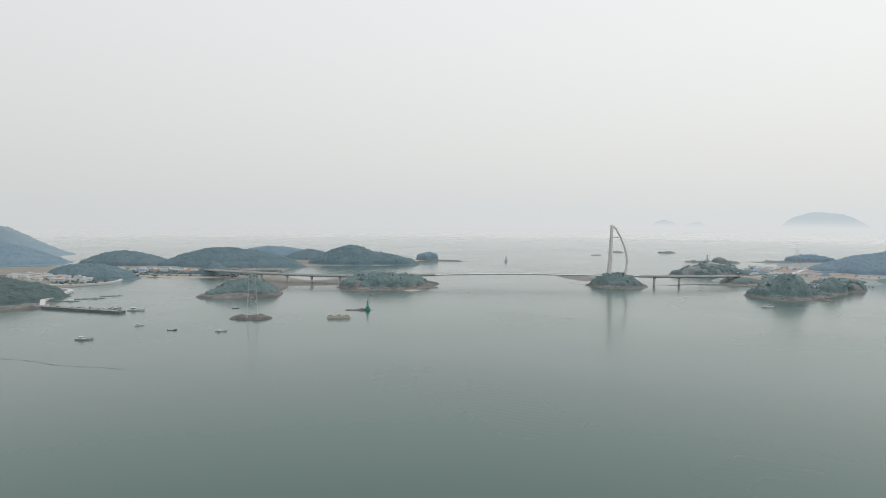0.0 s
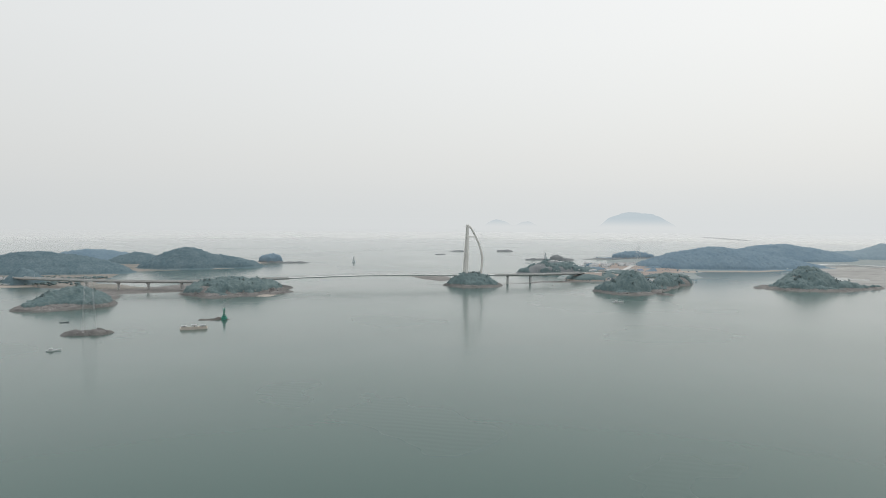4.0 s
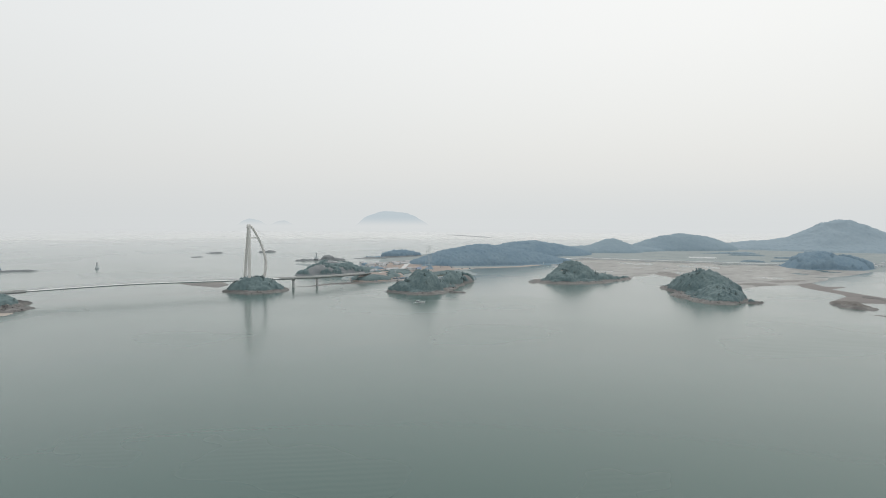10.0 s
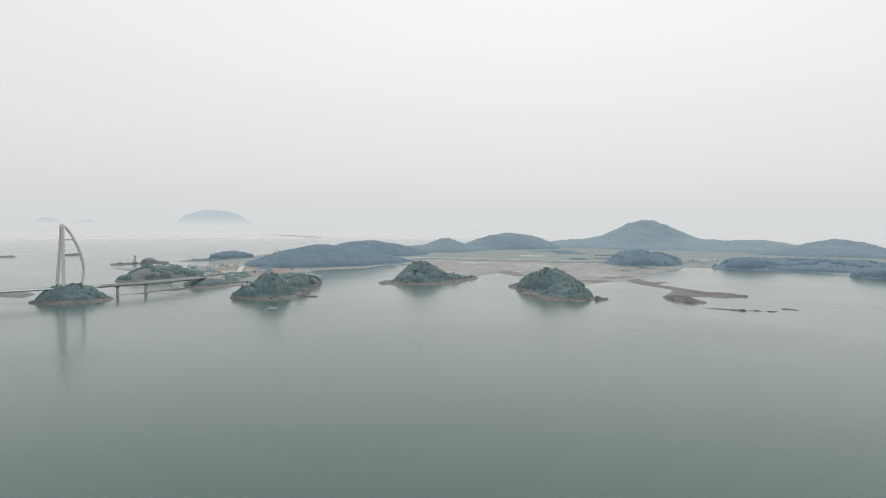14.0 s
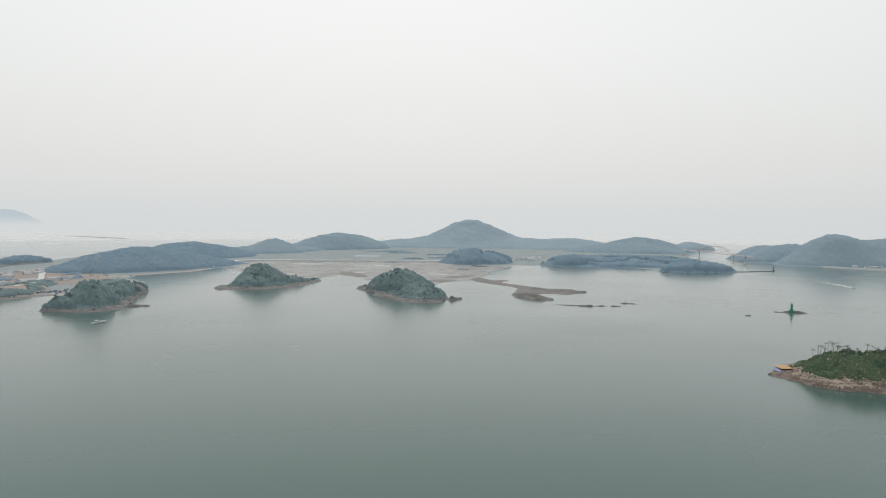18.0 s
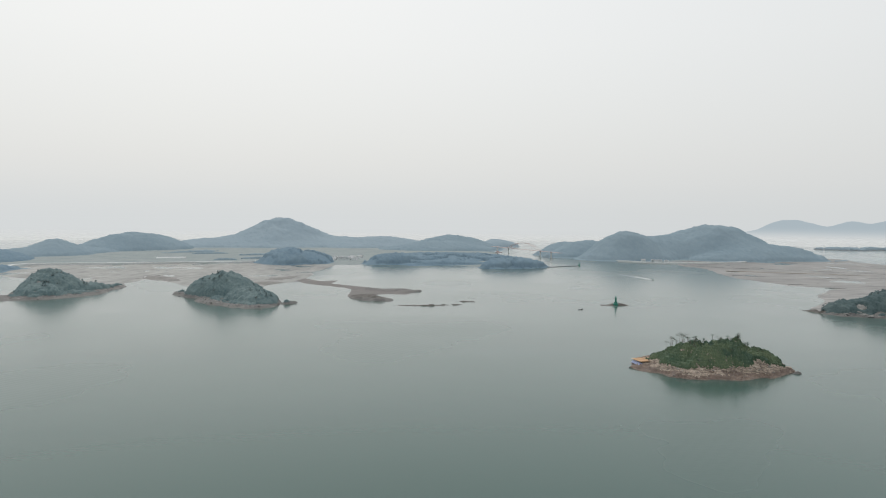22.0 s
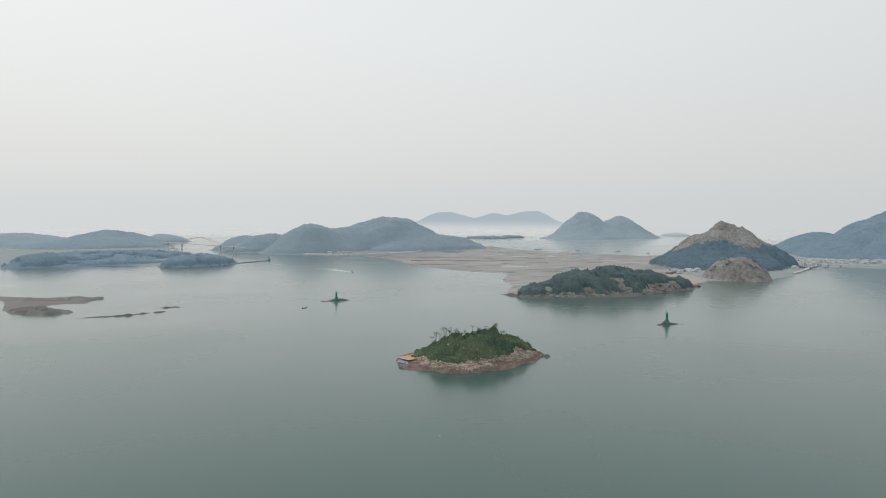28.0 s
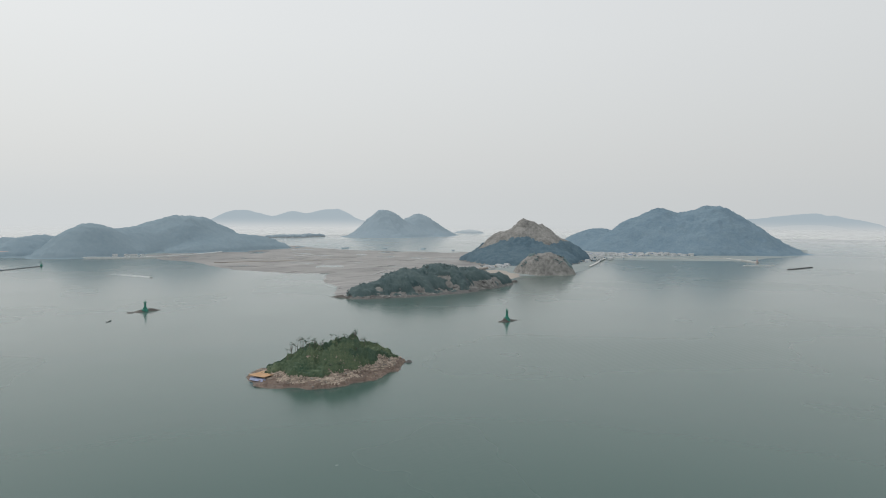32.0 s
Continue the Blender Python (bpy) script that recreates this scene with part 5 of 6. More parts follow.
for t in (-0.3, 0, 1, 1.4):
    p = A0.lerp(A1, t)
    part("bridge_pier", box(bmesh.new(), p.x, p.y, -2, 1.6, 4, 18.6, (0.8, 0.9)), M_DECK_STEEL, arch)

# gantry crane on the far point
crane = thing("gantry_crane", pose(1800, 372, 2, 0, 0, 30), "pale red gantry crane on the far shore", "crane")
for x in (-9, 9):
    for y in (-3, 3):
        part("leg", rod(bmesh.new(), (x * 1.15, y * 1.5, 0), (x, y, 13), 0.5, 0.4, 5), M_RED, crane)
part("girder", box(bmesh.new(), 0, 0, 13, 30, 7, 1.6), M_RED, crane)
part("trolley", box(bmesh.new(), 4, 0, 14.6, 5, 5, 2.2), M_RED, crane)

# ---- houses ----
def house(wide, deep, tall, wall, roof, label, pitch=0.35):
    h = thing("house", pose(0, 0, -500), label, "house")
    body = part("wall", box(bmesh.new(), 0, 0, -1.0, wide, deep, tall + 1.0), wall, h)
    bm = bmesh.new()
    e, up = 0.5, deep * pitch
    v = [bm.verts.new(c) for c in ((-wide / 2 - e, -deep / 2 - e, tall), (wide / 2 + e, -deep / 2 - e, tall), (wide / 2 + e, deep / 2 + e, tall), (-wide / 2 - e, deep / 2 + e, tall), (-wide / 2 - e + 0.8, 0, tall + up), (wide / 2 + e - 0.8, 0, tall + up))]
    for q in ((0, 1, 5, 4), (2, 3, 4, 5), (1, 2, 5), (3, 0, 4), (3, 2, 1, 0)):
        bm.faces.new([v[i] for i in q])
    part("roof", bm, roof, h)
    part("door", box(bmesh.new(), wide * 0.1, -deep / 2, 0.0, 1.0, 0.12, 2.05), M_DARK, h)
    for x in (-wide * 0.3, wide * 0.34):
        w = part("window", box(bmesh.new(), x, -deep / 2, 0.95, 1.5, 0.14, 1.2), M_GLASS, h)
        part("sill", box(bmesh.new(), x, -deep / 2 - 0.05, 0.83, 1.8, 0.25, 0.12), M_PLASTER, w)
    part("window", box(bmesh.new(), wide / 2, 0, 0.95, 0.14, 1.4, 1.2), M_GLASS, h)
    return h


HOUSES = (
    house(9, 6.5, 2.8, M_PLASTER, M_ORANGE, "pale village house with an orange tiled roof"),
    house(10, 7, 3.0, M_WHITE, M_BLUE, "white village house with a blue sheet roof"),
    house(11, 7, 2.8, M_PLASTER, M_GREY_ROOF, "pale village house with a grey sheet roof"),
    house(12, 9, 5.4, M_WHITE, M_GREY_ROOF, "white two-storey house with a low grey roof", 0.12),
    house(18, 9, 3.8, M_PLASTER, M_GREY_ROOF, "long pale store with a grey sheet roof", 0.15),
)
hr = np.random.default_rng(5)


def village(points, count, spread, group, z=2.2, mix=(0, 1, 2, 2, 3, 4), face=0.0):
    """Houses scattered along a line, no two closer than a house apart."""
    way, placed, tries = glide([(x, y, 0) for x, y in points], 4.0), [], 0
    while len(placed) < count and tries < 4000:
        tries += 1
        p = way[hr.integers(len(way))]
        x, y = p.x + hr.normal(0, spread), p.y + hr.normal(0, spread)
        if all((x - a) ** 2 + (y - b) ** 2 > 15 ** 2 for a, b in placed):
            placed.append((x, y))
            h = copy_thing(HOUSES[mix[hr.integers(len(mix))]], pose(x, y, z, 0, 0, face + hr.choice((0, 90, 180)) + hr.normal(0, 9)))
            tagged(h, group=group)


village([(-690, 1118), (-625, 1082), (-560, 1050)], 30, 9, "houses behind the harbour hill", 2.2, (0, 2, 2, 2, 3, 4))
village([(-596, 1255), (-540, 1240), (-470, 1240), (-430, 1215)], 26, 11, "houses above the beach", 2.2, (0, 2, 2, 2, 1, 3))
village([(610, 1330), (680, 1370), (760, 1400)], 20, 20, "sheds of the building site", 2.2, (2, 4, 2))
village([(540, 1225), (600, 1222), (650, 1212)], 9, 9, "white huts of the building site", 3.2, (1, 2, 4))
village([(1634, 836), (1600, 790), (1569, 752), (1640, 728)], 34, 22, "houses of the bay village", 2.2, (2, 2, 3, 3, 4))
village([(1166, -985), (1118, -1071), (1047, -1195)], 62, 24, "houses at the mountain's foot", 2.0, (2, 2, 3, 3, 3, 3, 4, 4, 1))
village([(1050, -805), (1090, -900), (1160, -960)], 30, 18, "houses at the mountain's foot", 2.0, (2, 3, 3, 4))
village([(1040, -560), (1000, -490)], 5, 8, "houses behind the beach", 2.2, (2, 4))
village([(1815, 120), (1760, 20), (1730, -60)], 7, 5, "houses under the ridge", 2.0, (2, 4))
village([(1930, -330), (1965, -420), (2025, -485), (2040, -520)], 24, 12, "houses at the flat's end", 2.2, (2, 3, 4))
for h in HOUSES:
    for o in (*h.children_recursive, h):
        bpy.data.objects.remove(o)

# gear lying on the fishing pier
pr = np.random.default_rng(31)
for k in range(12):
    t = (k + 0.5 + pr.uniform(-0.3, 0.3)) / 12
    x, y = -446 + 104 * t, 757.5 - 35 * t + pr.uniform(0.2, 2.2)
    if k % 3 == 2:
        heap = clumps("net_heap", np.array([(x, y, 2.55), (x + 1.2, y + 0.4, 2.5), (x - 1.0, y - 0.2, 2.5), (x + 0.3, y + 0.9, 2.8)]), np.array([1.3, 1.0, 0.9, 0.8]), np.full(4, 0.6), pr, M_NET)
        tagged(heap, "heap of dark fishing net on the pier", "net", "gear on the pier")
        continue
    w, d = pr.uniform(1.6, 3.4), pr.uniform(1.2, 2.0)
    stack = thing("crate_stack", pose(x, y, 2.504, 0, 0, -18 + pr.normal(0, 12)), "pale stacked fish crates on the pier", "crates", "gear on the pier")
    for j in range(int(pr.integers(2, 4))):
        crate = part("crate", box(bmesh.new(), pr.uniform(-0.12, 0.12), 0, 0.62 * j, w, d, 0.6, (1.04, 1.04)), (M_WHITE, M_PLANK, M_RUST)[k % 3], stack)
        part("rim", box(bmesh.new(), 0, -d * 0.53, 0.62 * j + 0.46, w * 1.05, 0.08, 0.1), M_GREY_ROOF, crate)

# greenhouses on the reclaimed fields
for k in range(2):
    gh = thing("greenhouse", pose(1490 + k * 16, 1190 - k * 30, 2.2, 0, 0, -60), "long pale plastic greenhouse in the fields", "greenhouse", "greenhouses behind the dyke")
    bm = bmesh.new()
    sweep(bm, [(0, 0, 0), (34, 0, 0)], [(4 * math.cos(math.pi * j / 8), 3 * math.sin(math.pi * j / 8)) for j in range(9)])
    part("cover", bm, M_WHITE, gh)
    part("door", box(bmesh.new(), -0.05, 0, 0, 0.1, 1.6, 2.0), M_GREY_ROOF, gh)

# ---- headland behind the bridge ----
HEAD = ((490, 1262, 55, 30, -10, 17, 0.5), (528, 1328, 46, 30, -45, 17.5, 0.5), (445, 1258, 30, 16, 0, 9, 0.6), (540, 1250, 45, 25, -15, 9, 0.7))
h_head = bumps_height(HEAD, 0.12, 40, 0.12, 61)
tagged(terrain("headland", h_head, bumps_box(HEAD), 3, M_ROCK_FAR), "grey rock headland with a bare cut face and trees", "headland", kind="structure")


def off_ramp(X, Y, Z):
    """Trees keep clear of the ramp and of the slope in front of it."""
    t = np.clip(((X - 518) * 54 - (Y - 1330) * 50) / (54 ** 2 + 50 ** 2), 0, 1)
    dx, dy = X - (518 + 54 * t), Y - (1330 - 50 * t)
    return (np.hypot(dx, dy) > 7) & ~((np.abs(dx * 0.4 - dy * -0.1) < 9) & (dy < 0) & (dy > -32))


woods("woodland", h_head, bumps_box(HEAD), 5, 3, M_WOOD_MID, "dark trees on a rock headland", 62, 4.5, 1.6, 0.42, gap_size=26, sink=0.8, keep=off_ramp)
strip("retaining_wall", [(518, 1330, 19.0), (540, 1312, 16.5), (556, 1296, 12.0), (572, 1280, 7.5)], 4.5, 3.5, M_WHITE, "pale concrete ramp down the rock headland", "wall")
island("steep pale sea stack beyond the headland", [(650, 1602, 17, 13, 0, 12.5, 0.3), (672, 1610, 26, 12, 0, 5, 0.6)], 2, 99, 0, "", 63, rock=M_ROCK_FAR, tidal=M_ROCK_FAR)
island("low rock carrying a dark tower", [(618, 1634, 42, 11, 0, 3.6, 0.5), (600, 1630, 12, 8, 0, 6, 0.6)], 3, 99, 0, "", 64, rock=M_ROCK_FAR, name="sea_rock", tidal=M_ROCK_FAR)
for k, (x, y, a, b, t, H, material) in enumerate(((-630, 1110, 95, 45, 20, 2.8, M_EARTH), (700, 1330, 90, 50, 10, 4.0, M_EARTH), (820, 1400, 80, 40, 20, 7.0, M_EARTH), (580, 1190, 50, 26, 15, 5.5, M_EARTH), (520, 1110, 60, 16, 20, 3.2, M_EARTH), (650, 1120, 60, 30, 20, 4.5, M_FLOOR))):
    b4 = ((x, y, a, b, t, H, 0.7),)
    h4 = bumps_height(b4, 0.2, 50, 0.2, 70 + k)
    tagged(terrain("earth_bank", h4, bumps_box(b4), 4, material, 1.5), "bank of bare reddish earth", "earth", kind="structure")
    if material is M_FLOOR:
        woods("woodland", h4, bumps_box(b4), 5, 2.6, M_WOOD_MID, "scrubby trees between the site and the shore", 80 + k, 3.5)
BANK = ((496, 1115, 48, 36, 30, 11.3, 0.75), (535, 1143, 52, 34, 40, 9.5, 0.7), (590, 1190, 56, 32, 45, 6.6, 0.6))
h_bank = bumps_height(BANK, 0.12, 40, 0.02, 79)
tagged(terrain("road_bank", h_bank, bumps_box(BANK), 3, M_EARTH, 0.5), "bank of bare earth carrying the new road", "earth", kind="structure")
woods("scrub", h_bank, bumps_box(BANK), 4, 2.0, M_WOOD_MID, "patchy scrub on the slopes of the road bank", 84, 2.0, 1.5, 0.42, 9.0, 18)
for k, (x, y, a, b, t, wet) in enumerate(((1816, -648, 34, 8, -50, 0), (1740, -740, 24, 7, -50, 0), (1666, -829, 36, 8, -40, 0), (1560, -850, 20, 6, -5, 0), (1930, -560, 40, 9, -55, 0), (2000, -520, 30, 10, -60, 0))):
    b5 = ((x, y, a, b, t, 1.7, 0.5),)
    h5 = bumps_height(b5, 0.2, 30, 0.2, 90 + k)
    woods("scrub", h5, bumps_box(b5), 6, 1.2, M_WOOD_FAR, "low trees on the embankment of the flat", 95 + k, 2.6, 2.0)
# lattice tower and white boat at the flat's end
power_mast(1946, -520, 2, 34, 8, "lattice tower at the end of the tidal flat")

# ---- sand and bare ground ----
for name, outline, top, material, label in (
    ("building_site", ((545, 1170), (640, 1110), (730, 1180), (790, 1260), (860, 1400), (780, 1500), (650, 1450), (590, 1340), (560, 1260)), 3.4, M_EARTH, "bare reddish ground of a building site"),
    ("beach", ((790, -300), (850, -360), (930, -430), (985, -455), (990, -500), (930, -500), (880, -475), (845, -400)), 1.6, M_SAND, "pale sand beach below the rock knob"),
    ("beach", ((660, 1235), (745, 1190), (800, 1218), (905, 1195), (1000, 1222), (1000, 1240), (900, 1222), (790, 1240), (700, 1260)), 1.8, M_SAND, "thin pale sand beach along the wooded shore"),
    ("beach", ((-110, 1455), (-60, 1600), (-20, 1625), (-20, 1645), (-80, 1630), (-150, 1490)), 1.4, M_SAND, "pale sand spit leading to an islet"),
    ("beach", ((-300, 1415), (-260, 1440), (-190, 1445), (-110, 1455), (-120, 1475), (-290, 1440)), 1.8, M_SAND, "pale sand beach under a wooded hill"),
    ("beach", ((-96, 970), (-62, 962), (-42, 954), (-34, 972), (-60, 984), (-96, 986)), 2.2, M_SAND, "pale sand ledge in front of a wooded island"),
    ("beach", ((752, 868), (786, 858), (800, 866), (786, 878), (756, 882)), 4.0, M_SAND, "small pale sand patch on a wooded island's shore"),
    ("field", ((-600, 1300), (-560, 1270), (-500, 1285), (-490, 1360), (-520, 1420), (-570, 1400)), 5.0, M_FIELD, "rough green slope above the village"),
    ("beach", ((-150, 1490), (-118, 1500), (-92, 1552), (-58, 1625), (-30, 1648), (-62, 1660), (-105, 1625), (-140, 1560)), 2.6, M_SAND, "pale sand neck between a hill and an islet"),
    ("beach", ((-590, 1192), (-460, 1140), (-370, 1132), (-370, 1150), (-455, 1165), (-560, 1215)), 2.0, M_SAND, "pale sand beach in the bay"),
):
    tagged(terrain(name, plan_height(outline, top, 0.12, 5, 40, 0.1, len(outline)), outline_box(outline, 20), 6, material, 0.0), label, "ground", kind="structure")

# ---- scrub and trees of the near island ----
box_near = bumps_box(h_near_bumps)


def scrub_here(X, Y, Z):
    """Scrub stops above the wave-washed rock and leaves the spur of bare slabs free."""
    slabs = 5.0 * np.exp(-((X - 427) / 9) ** 2 - ((Y - 121) / 11) ** 2)
    return Z > 4.9 + slabs + 1.8 * fbm(X, Y, 16, 7) + 1.2 * fbm(X, Y, 5, 8)


def thicket_here(X, Y, Z):
    return scrub_here(X, Y, Z) & (fbm(X, Y, 15, 9) + 0.5 * fbm(X, Y, 5, 10) > 0.09 + 0.010 * (Y - 140) * (X < 436))


woods("grass", h_near, box_near, 1.6, 2.0, M_TURF, "rough yellow-green grass and low scrub on a rocky island", 400, 0.95, 0.5, keep=scrub_here)
woods("scrub", h_near, box_near, 2.4, 2.0, M_BUSH, "dense dark green shrubs on the top of a rocky island", 401, 1.6, 0.45, keep=thicket_here, tufts=0.12)


def thin_pine(x, y, tall, kind_, rng_):
    """A thin bare stem, forked near the top: dead, or with a small flat crown."""
    z = float(h_near(np.array([x]), np.array([y]))[0])
    label = {"dead": "dead grey pine stem standing above scrub", "flat": "tall thin pine with a small flat crown", "bushy": "small round-crowned pine standing above scrub"}[kind_]
    tree = thing("pine_tree", pose(x, y, z - 0.3, 0, 0, rng_.uniform(0, 360)), label, "tree", "thin pines on the island")
    bm = bmesh.new()
    lean, p0 = Vector((rng_.normal(0, 0.45), rng_.normal(0, 0.45), 0)), Vector((0, 0, 0))
    for j in range(4):
        p1 = Vector((0, 0, tall * (j + 1) / 4)) + lean * ((j + 1) / 4) ** 2
        rod(bm, p0, p1, 0.17 - 0.03 * j, 0.17 - 0.03 * (j + 1), 6)
        p0 = p1
    tips, count, low, reach_ = [], {"dead": 3, "flat": 5, "bushy": 7}[kind_], {"dead": 0.6, "flat": 0.84, "bushy": 0.45}[kind_], {"dead": 0.7, "flat": 1.2, "bushy": 1.5}[kind_]
    for j in range(count):
        t = rng_.uniform(low, 0.98)
        a = 2.4 * j + rng_.uniform(0, 0.8)
        base = Vector((0, 0, tall * t)) + lean * t * t
        tip = base + Vector((math.cos(a), math.sin(a), rng_.uniform(0.2, 0.7))) * reach_ * rng_.uniform(0.6, 1.2)
        rod(bm, base, tip, 0.07, 0.03, 4)
        tips.append(tip)
    part("trunk", bm, M_BARK, tree)
    if kind_ != "dead":
        n = 8 if kind_ == "flat" else 16
        pl = np.array([tuple(tips[q % count] + Vector((rng_.normal(0, 0.35), rng_.normal(0, 0.35), rng_.normal(0.1, 0.2)))) for q in range(n)])
        crown = clumps("crown", pl, rng_.uniform(0.22, 0.42, n), rng_.uniform(0.4, 0.7, n), rng_, M_BUSH)
        crown.parent = tree


tr = np.random.default_rng(33)
# a stand of tall bare stems, then single ones along the ridge
for x0, y0, sx, sy, count, low, high, kinds in ((447, 169, 3.5, 5, 17, 5.0, 9.0, ("flat", "flat", "dead")), (446, 158, 4, 3.5, 10, 4.5, 8.0, ("flat", "bushy", "dead")), (445, 141, 3, 5.5, 14, 3.0, 6.5, ("bushy", "flat", "dead")),
                                                (443, 128, 3, 5, 9, 3.0, 5.5, ("bushy", "bushy", "dead")), (441, 114, 2.5, 3.5, 5, 3.0, 4.5, ("dead", "bushy")), (430, 160, 5, 8, 5, 1.8, 2.8, ("bushy",))):
    for k in range(count):
        thin_pine(x0 + tr.normal(0, sx), y0 + tr.normal(0, sy), tr.uniform(low, high), kinds[tr.integers(len(kinds))], tr)

# ---- taller pines that stand out of the island woods ----
def tall_pine(tall, seed):
    rng_ = np.random.default_rng(seed)
    t_ = thing("pine_tree", pose(0, 0, -500), "dark pine standing above the woods of an island", "tree", "tall island pines")
    bm_ = rod(bmesh.new(), (0, 0, -0.5), (0.2, 0.1, tall * 0.92), 0.26, 0.08, 6)
    for q in range(5):
        a, z = 2.4 * q, tall * (0.45 + 0.1 * q)
        rod(bm_, (0.1, 0, z), (1.7 * math.cos(a) * (1 - 0.12 * q), 1.7 * math.sin(a) * (1 - 0.12 * q), z + 0.5), 0.1, 0.04, 4)
    part("trunk", bm_, M_BARK, t_)
    z = rng_.uniform(0.12, 1.0, 26)
    a, r = rng_.uniform(0, 6.28, 26), rng_.uniform(0.2, 1.0, 26) * tall * 0.26 * (1.25 - z)
    crown = clumps("crown", np.stack([r * 1.6 * np.cos(a), r * 1.6 * np.sin(a), z * tall], -1), rng_.uniform(0.45, 0.8, 26), np.full(26, 0.7), rng_, M_PINE)
    crown.parent = t_
    return t_


TALL = [tall_pine(t, 700 + k) for k, t in enumerate((4.5, 5.5, 6.5))]
pr = np.random.default_rng(71)
for height, low, count, spots_ in (
    (h_long, 1.2, 84, ((800, -82, 12), (798, -100, 12), (795, -120, 12), (795, -150, 10), (792, -180, 10), (786, -212, 9), (796, -240, 9), (797, -262, 9))),
    (h_pylon, 3.0, 26, ((268, 1054, 14), (258, 1048, 12), (280, 1050, 12))),
    (h_power, 3.5, 44, ((466, 918, 13), (440, 922, 10), (500, 932, 12), (556, 962, 14), (596, 990, 12))),
    (h_dome, 4.0, 30, ((792, 682, 20), (742, 622, 16), (716, 598, 8), (775, 700, 14))),
    (h_edge, 4.0, 26, ((778, 925, 16), (740, 910, 12), (805, 895, 12))),
    (h_sand, 5.0, 22, ((-88, 1018, 22), (-120, 1000, 10), (-50, 1035, 12))),
    (h_viaduct, 5.0, 14, ((-262, 920, 14), (-285, 895, 9))),
):
    made = 0
    while made < count:
        cx, cy, s = spots_[pr.integers(len(spots_))]
        x, y = cx + pr.normal(0, s), cy + pr.normal(0, s)
        z = float(height(np.array([x]), np.array([y]))[0])
        if z > low:
            copy_thing(TALL[pr.integers(3)], pose(x, y, z, 0, 0, pr.uniform(0, 360)))
            made += 1
for h in TALL:
    for o in (*h.children_recursive, h):
        bpy.data.objects.remove(o)

M_TARP = surface("faded_blue_tarpaulin", (0.20, 0.25, 0.45), (0.45, 0.50, 0.66), 0.5, 1.2, 0.6, 0.3, grain=1.4)
M_STAGE = surface("orange_stained_planks", (0.42, 0.24, 0.12), (0.66, 0.42, 0.24), 0.4, 2.5, 0.75, 0.15)
# platform at the island's tip
deck = thing("landing_stage", pose(447.5, 189, 0.2, 0, 0, 112) @ Matrix.Diagonal((1.4, 1.4, 1.0, 1.0)), "orange-brown plank landing stage with blue tarpaulins on posts", "platform")
for k in range(15):
    part("plank", box(bmesh.new(), -8.4 + 1.2 * k, 0, 3.2, 1.14, 9.0, 0.18), M_STAGE, deck)
for x in (-6, -2, 2, 6):
    for y in (-3.4, 3.4):
        part("post", rod(bmesh.new(), (x, y, -2.5), (x, y, 3.2), 0.16, 0.16, 6), M_DARK, deck)
part("beam", box(bmesh.new(), 0, -3.5, 2.8, 17, 0.25, 0.396), M_DARK, deck)
part("beam", box(bmesh.new(), 0, 3.5, 2.8, 17, 0.25, 0.396), M_DARK, deck)
part("tarpaulin", box(bmesh.new(), 8.4, 0.5, 0.6, 2.6, 8.0, 1.5, (0.4, 0.95)), M_TARP, deck, "crumpled blue tarpaulin")
part("tarpaulin", box(bmesh.new(), 4.2, 4.8, 0.4, 7.0, 2.0, 1.3, (0.9, 0.4)), M_TARP, deck, "crumpled blue tarpaulin")

# dark bushes on the bare knob
for cx, cy in ((874, -488), (858, -532), (848, -515), (895, -480)):
    kr = np.random.default_rng(int(cx))
    xs, ys = cx + kr.normal(0, 3.0, 14), cy + kr.normal(0, 3.0, 14)
    tagged(clumps("bush", np.stack([xs, ys, h_knob(xs, ys) + 0.3], -1), kr.uniform(0.8, 1.8, 14), np.full(14, 0.8), kr, M_WOOD_MID), "dark bush growing on a bare rock knob", "bush")

# ---- boulders along the shores ----
br = np.random.default_rng(12)
BOULDERS = []
for k in range(6):
    bm = bmesh.new()
    bmesh.ops.create_icosphere(bm, subdivisions=1, radius=1.0)
    for v in bm.verts:
        v.co = Vector((v.co.x * br.uniform(0.6, 1.35), v.co.y * br.uniform(0.5, 1.0), v.co.z * br.uniform(0.35, 0.7)))
    me = bpy.data.meshes.new("boulder")
    bm.to_mesh(me)
    bm.free()
    me.materials.append(M_ROCK if k % 3 else M_CLIFF)
    BOULDERS.append(me)
for k in range(6):
    me = BOULDERS[k].copy()
    me.materials[0] = M_ROCK_MID if k % 3 else M_CLIFF
    BOULDERS.append(me)


def boulders(parent, height, box_, count, lo, hi, size):
    """Rocks strewn over a band of heights on an island's shore."""
    made = tries = 0
    while made < count and tries < 40:
        tries += 1
        X, Y = br.uniform(box_[0], box_[2], 400), br.uniform(box_[1], box_[3], 400)
        Z = height(X, Y)
        for x, y, z in zip(X, Y, Z):
            if lo < z < hi and made < count:
                s = size * br.uniform(0.4, 1.4) ** 1.5
                b = new("boulder", BOULDERS[br.integers(6) + (0 if parent is near_island else 6)])
                b.parent = parent
                b.matrix_basis = pose(x, y, z - 0.25 * s, br.uniform(-25, 25), br.uniform(-25, 25), 95 + br.normal(0, 35)) @ Matrix.Diagonal((s * br.uniform(1, 1.8), s, s, 1))
                made += 1


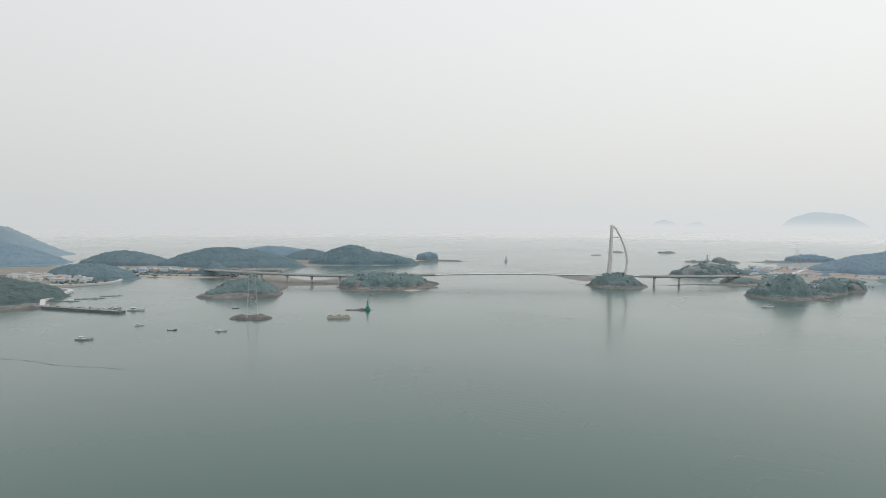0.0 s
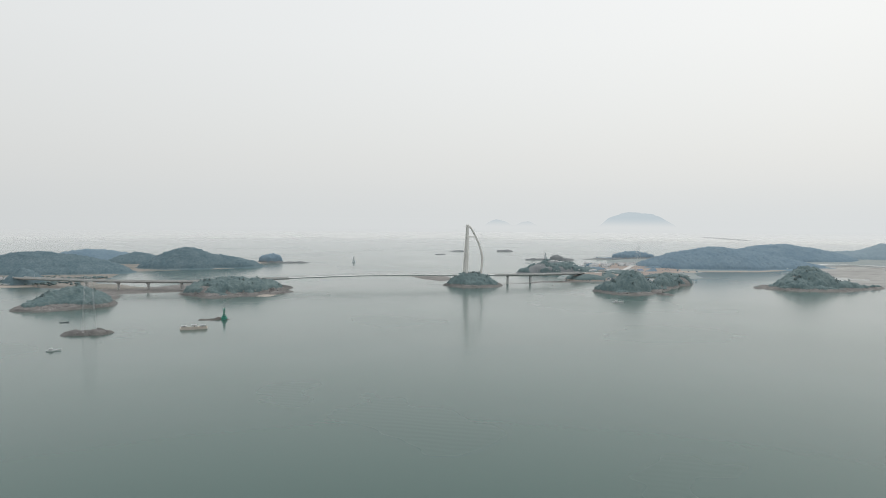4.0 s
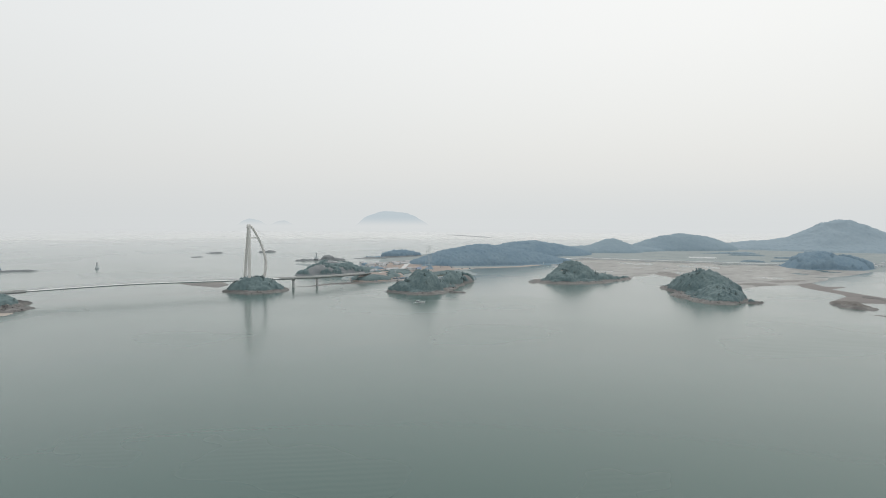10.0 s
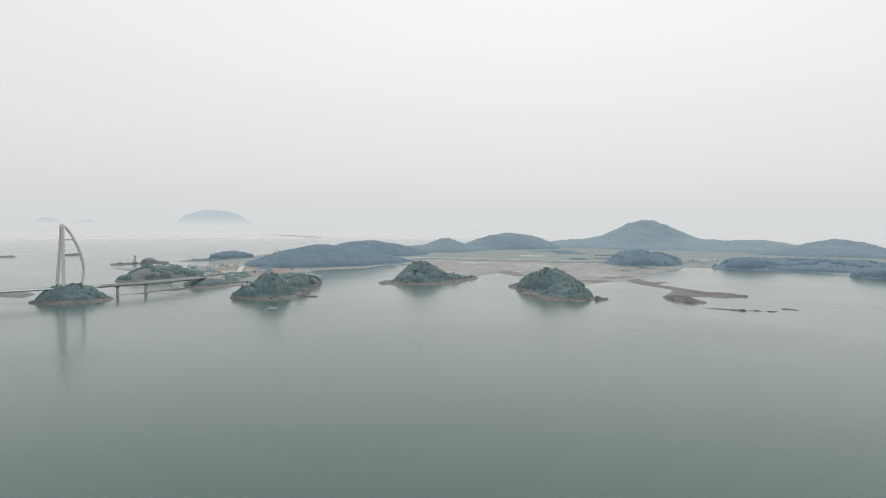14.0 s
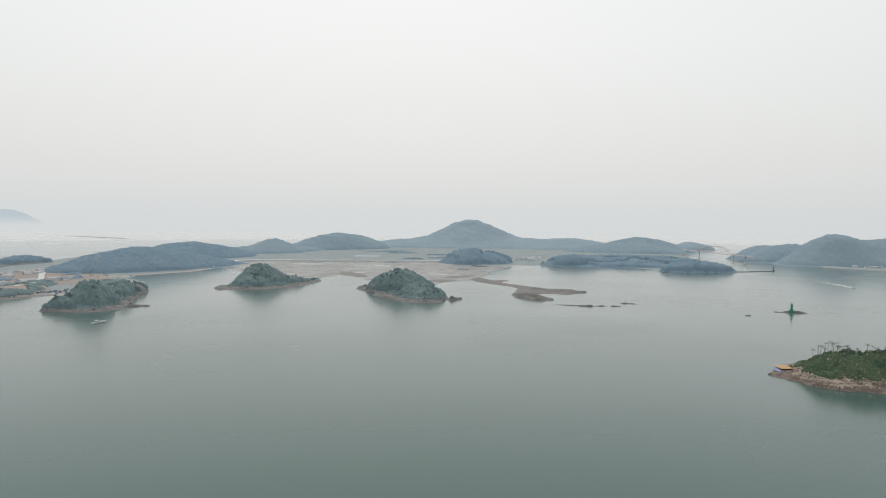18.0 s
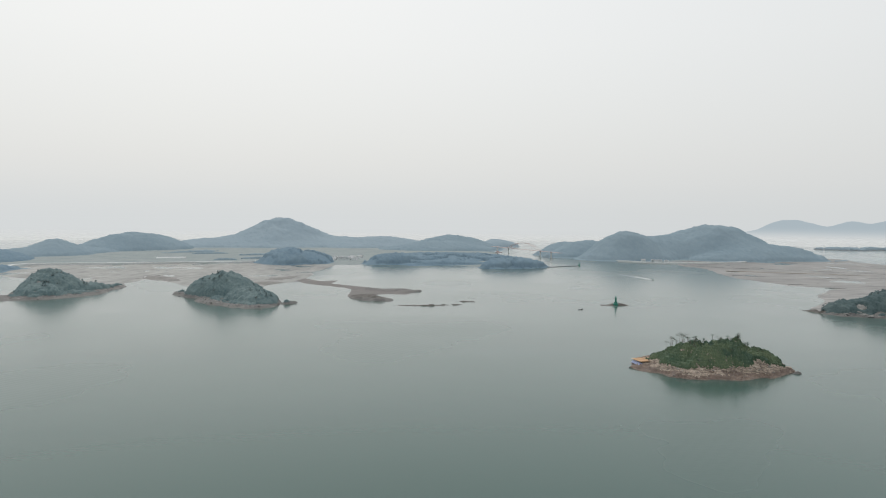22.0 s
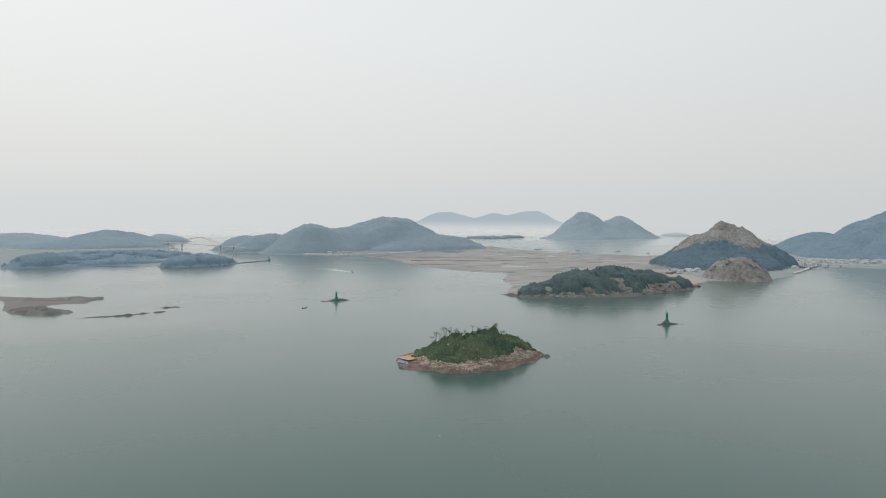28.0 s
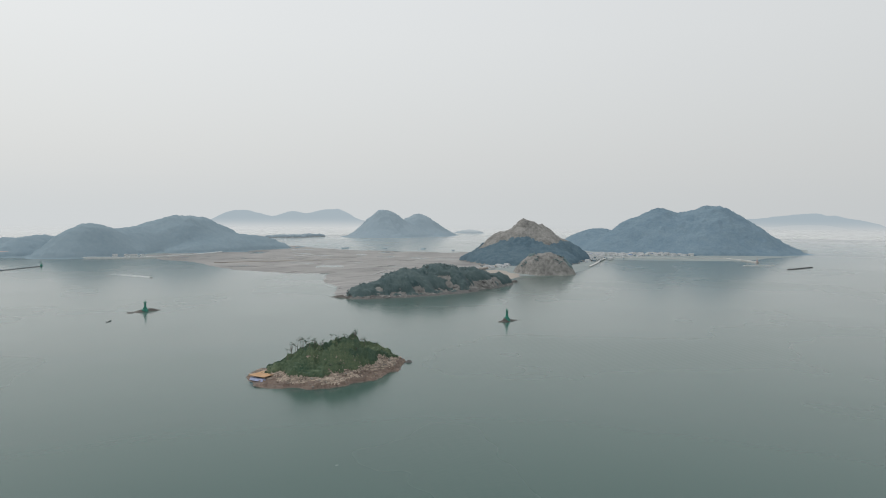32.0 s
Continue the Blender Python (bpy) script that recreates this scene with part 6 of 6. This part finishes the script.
boulders(near_island, h_near, box_near, 190, 0.1, 6.5, 0.62)
boulders(long_island, h_long, (738, -300, 790, -70), 150, 0.2, 11.0, 1.7)
boulders(dome_island, h_dome, (680, 560, 800, 765), 130, 0.1, 3.6, 1.3)
boulders(edge_island, h_edge, (680, 840, 850, 940), 80, 0.1, 3.6, 1.3)
boulders(pylon_islet, h_pylon, (212, 998, 320, 1070), 60, 0.1, 3.0, 1.2)
boulders(viaduct_island, h_viaduct, (-325, 885, -200, 930), 110, 0.2, 6.0, 1.5)
boulders(sand_island, h_sand, (-150, 975, -20, 1030), 100, 0.2, 6.0, 1.5)
boulders(islet_tower, h_tower, (-220, 678, -170, 705), 60, 0.2, 4.0, 1.0)
boulders(power_island, h_power, (430, 880, 620, 960), 90, 0.1, 3.4, 1.4)

# loose shrubs on open ground
def shrubs(label, height, spots_, count, spread, size, seed, material=M_WOOD_HILL):
    """Small separate bushes strewn round places."""
    rng_ = np.random.default_rng(seed)
    c = np.array(spots_, float)[rng_.integers(len(spots_), size=count)] + rng_.normal(0, spread, (count, 2))
    r = size * rng_.uniform(0.4, 1.3, count)
    pl = np.stack([c[:, 0], c[:, 1], height + 0.1 * r], -1)
    tagged(clumps("shrubs", pl, r, np.full(count, 0.5), rng_, material), label, "shrubs", kind="stuff")


shrubs("dark shrubs dotted over a building site", 2.6, [(560, 1190), (600, 1230), (640, 1200), (680, 1290), (620, 1320), (720, 1380), (560, 1290), (740, 1250)], 260, 28, 1.5, 601)
shrubs("dark shrubs among the village houses", 2.2, [(-700, 1115), (-640, 1090), (-580, 1070), (-560, 1040), (-596, 1255), (-540, 1220), (-470, 1225), (-430, 1200), (-500, 1190), (-360, 1180), (-330, 1250), (-420, 1280)], 900, 20, 2.6, 602, M_WOOD_MID)
shrubs("low bushes along the shore under the bridge end", 1.6, [(470, 1118), (500, 1095), (540, 1085), (580, 1080), (620, 1065), (650, 1060)], 170, 10, 1.9, 603)
shrubs("trees among the houses at the mountain's foot", 2.2, [(1166, -985), (1118, -1071), (1047, -1195), (1050, -805), (1090, -900)], 200, 24, 3.0, 605)
shrubs("grey-green bushes above the village beach", 2.4, [(-545, 1225), (-522, 1236), (-500, 1240), (-484, 1238), (-440, 1200)], 220, 9, 2.8, 606, M_WOOD_BAY)
for k, (x, y, a, b, t) in enumerate(((1790, 1255, 80, 12, -40), (1730, 1165, 60, 9, -55), (1850, 1245, 40, 12, -30), (1560, 960, 42, 9, -50), (1625, 880, 50, 10, -60), (1480, 1010, 30, 6, -65), (1700, 1010, 70, 9, -60))):
    b7 = ((x, y, a, b, t, 4.4, 0.5),)
    woods("woodland", bumps_height(b7, 0.25, 26, 0.15, 520 + k), bumps_box(b7), 6, 2.0, M_WOOD_FAR, "row of hazy trees between the fields", 530 + k, 3.2, 2.0)
# scrub round the building site
for k, (x, y, a, b) in enumerate(((600, 1290, 26, 12), (735, 1300, 30, 10), (690, 1230, 22, 10), (820, 1460, 30, 14), (640, 1400, 18, 9), (560, 1215, 22, 10))):
    b6 = ((x, y, a, b, 20 * k, 4.2, 0.5),)
    woods("scrub", bumps_height(b6, 0.25, 18, 0.2, 500 + k), bumps_box(b6), 4.5, 1.5, M_WOOD_HILL, "dark scrub on bare ground", 510 + k, 3.0, 1.6)
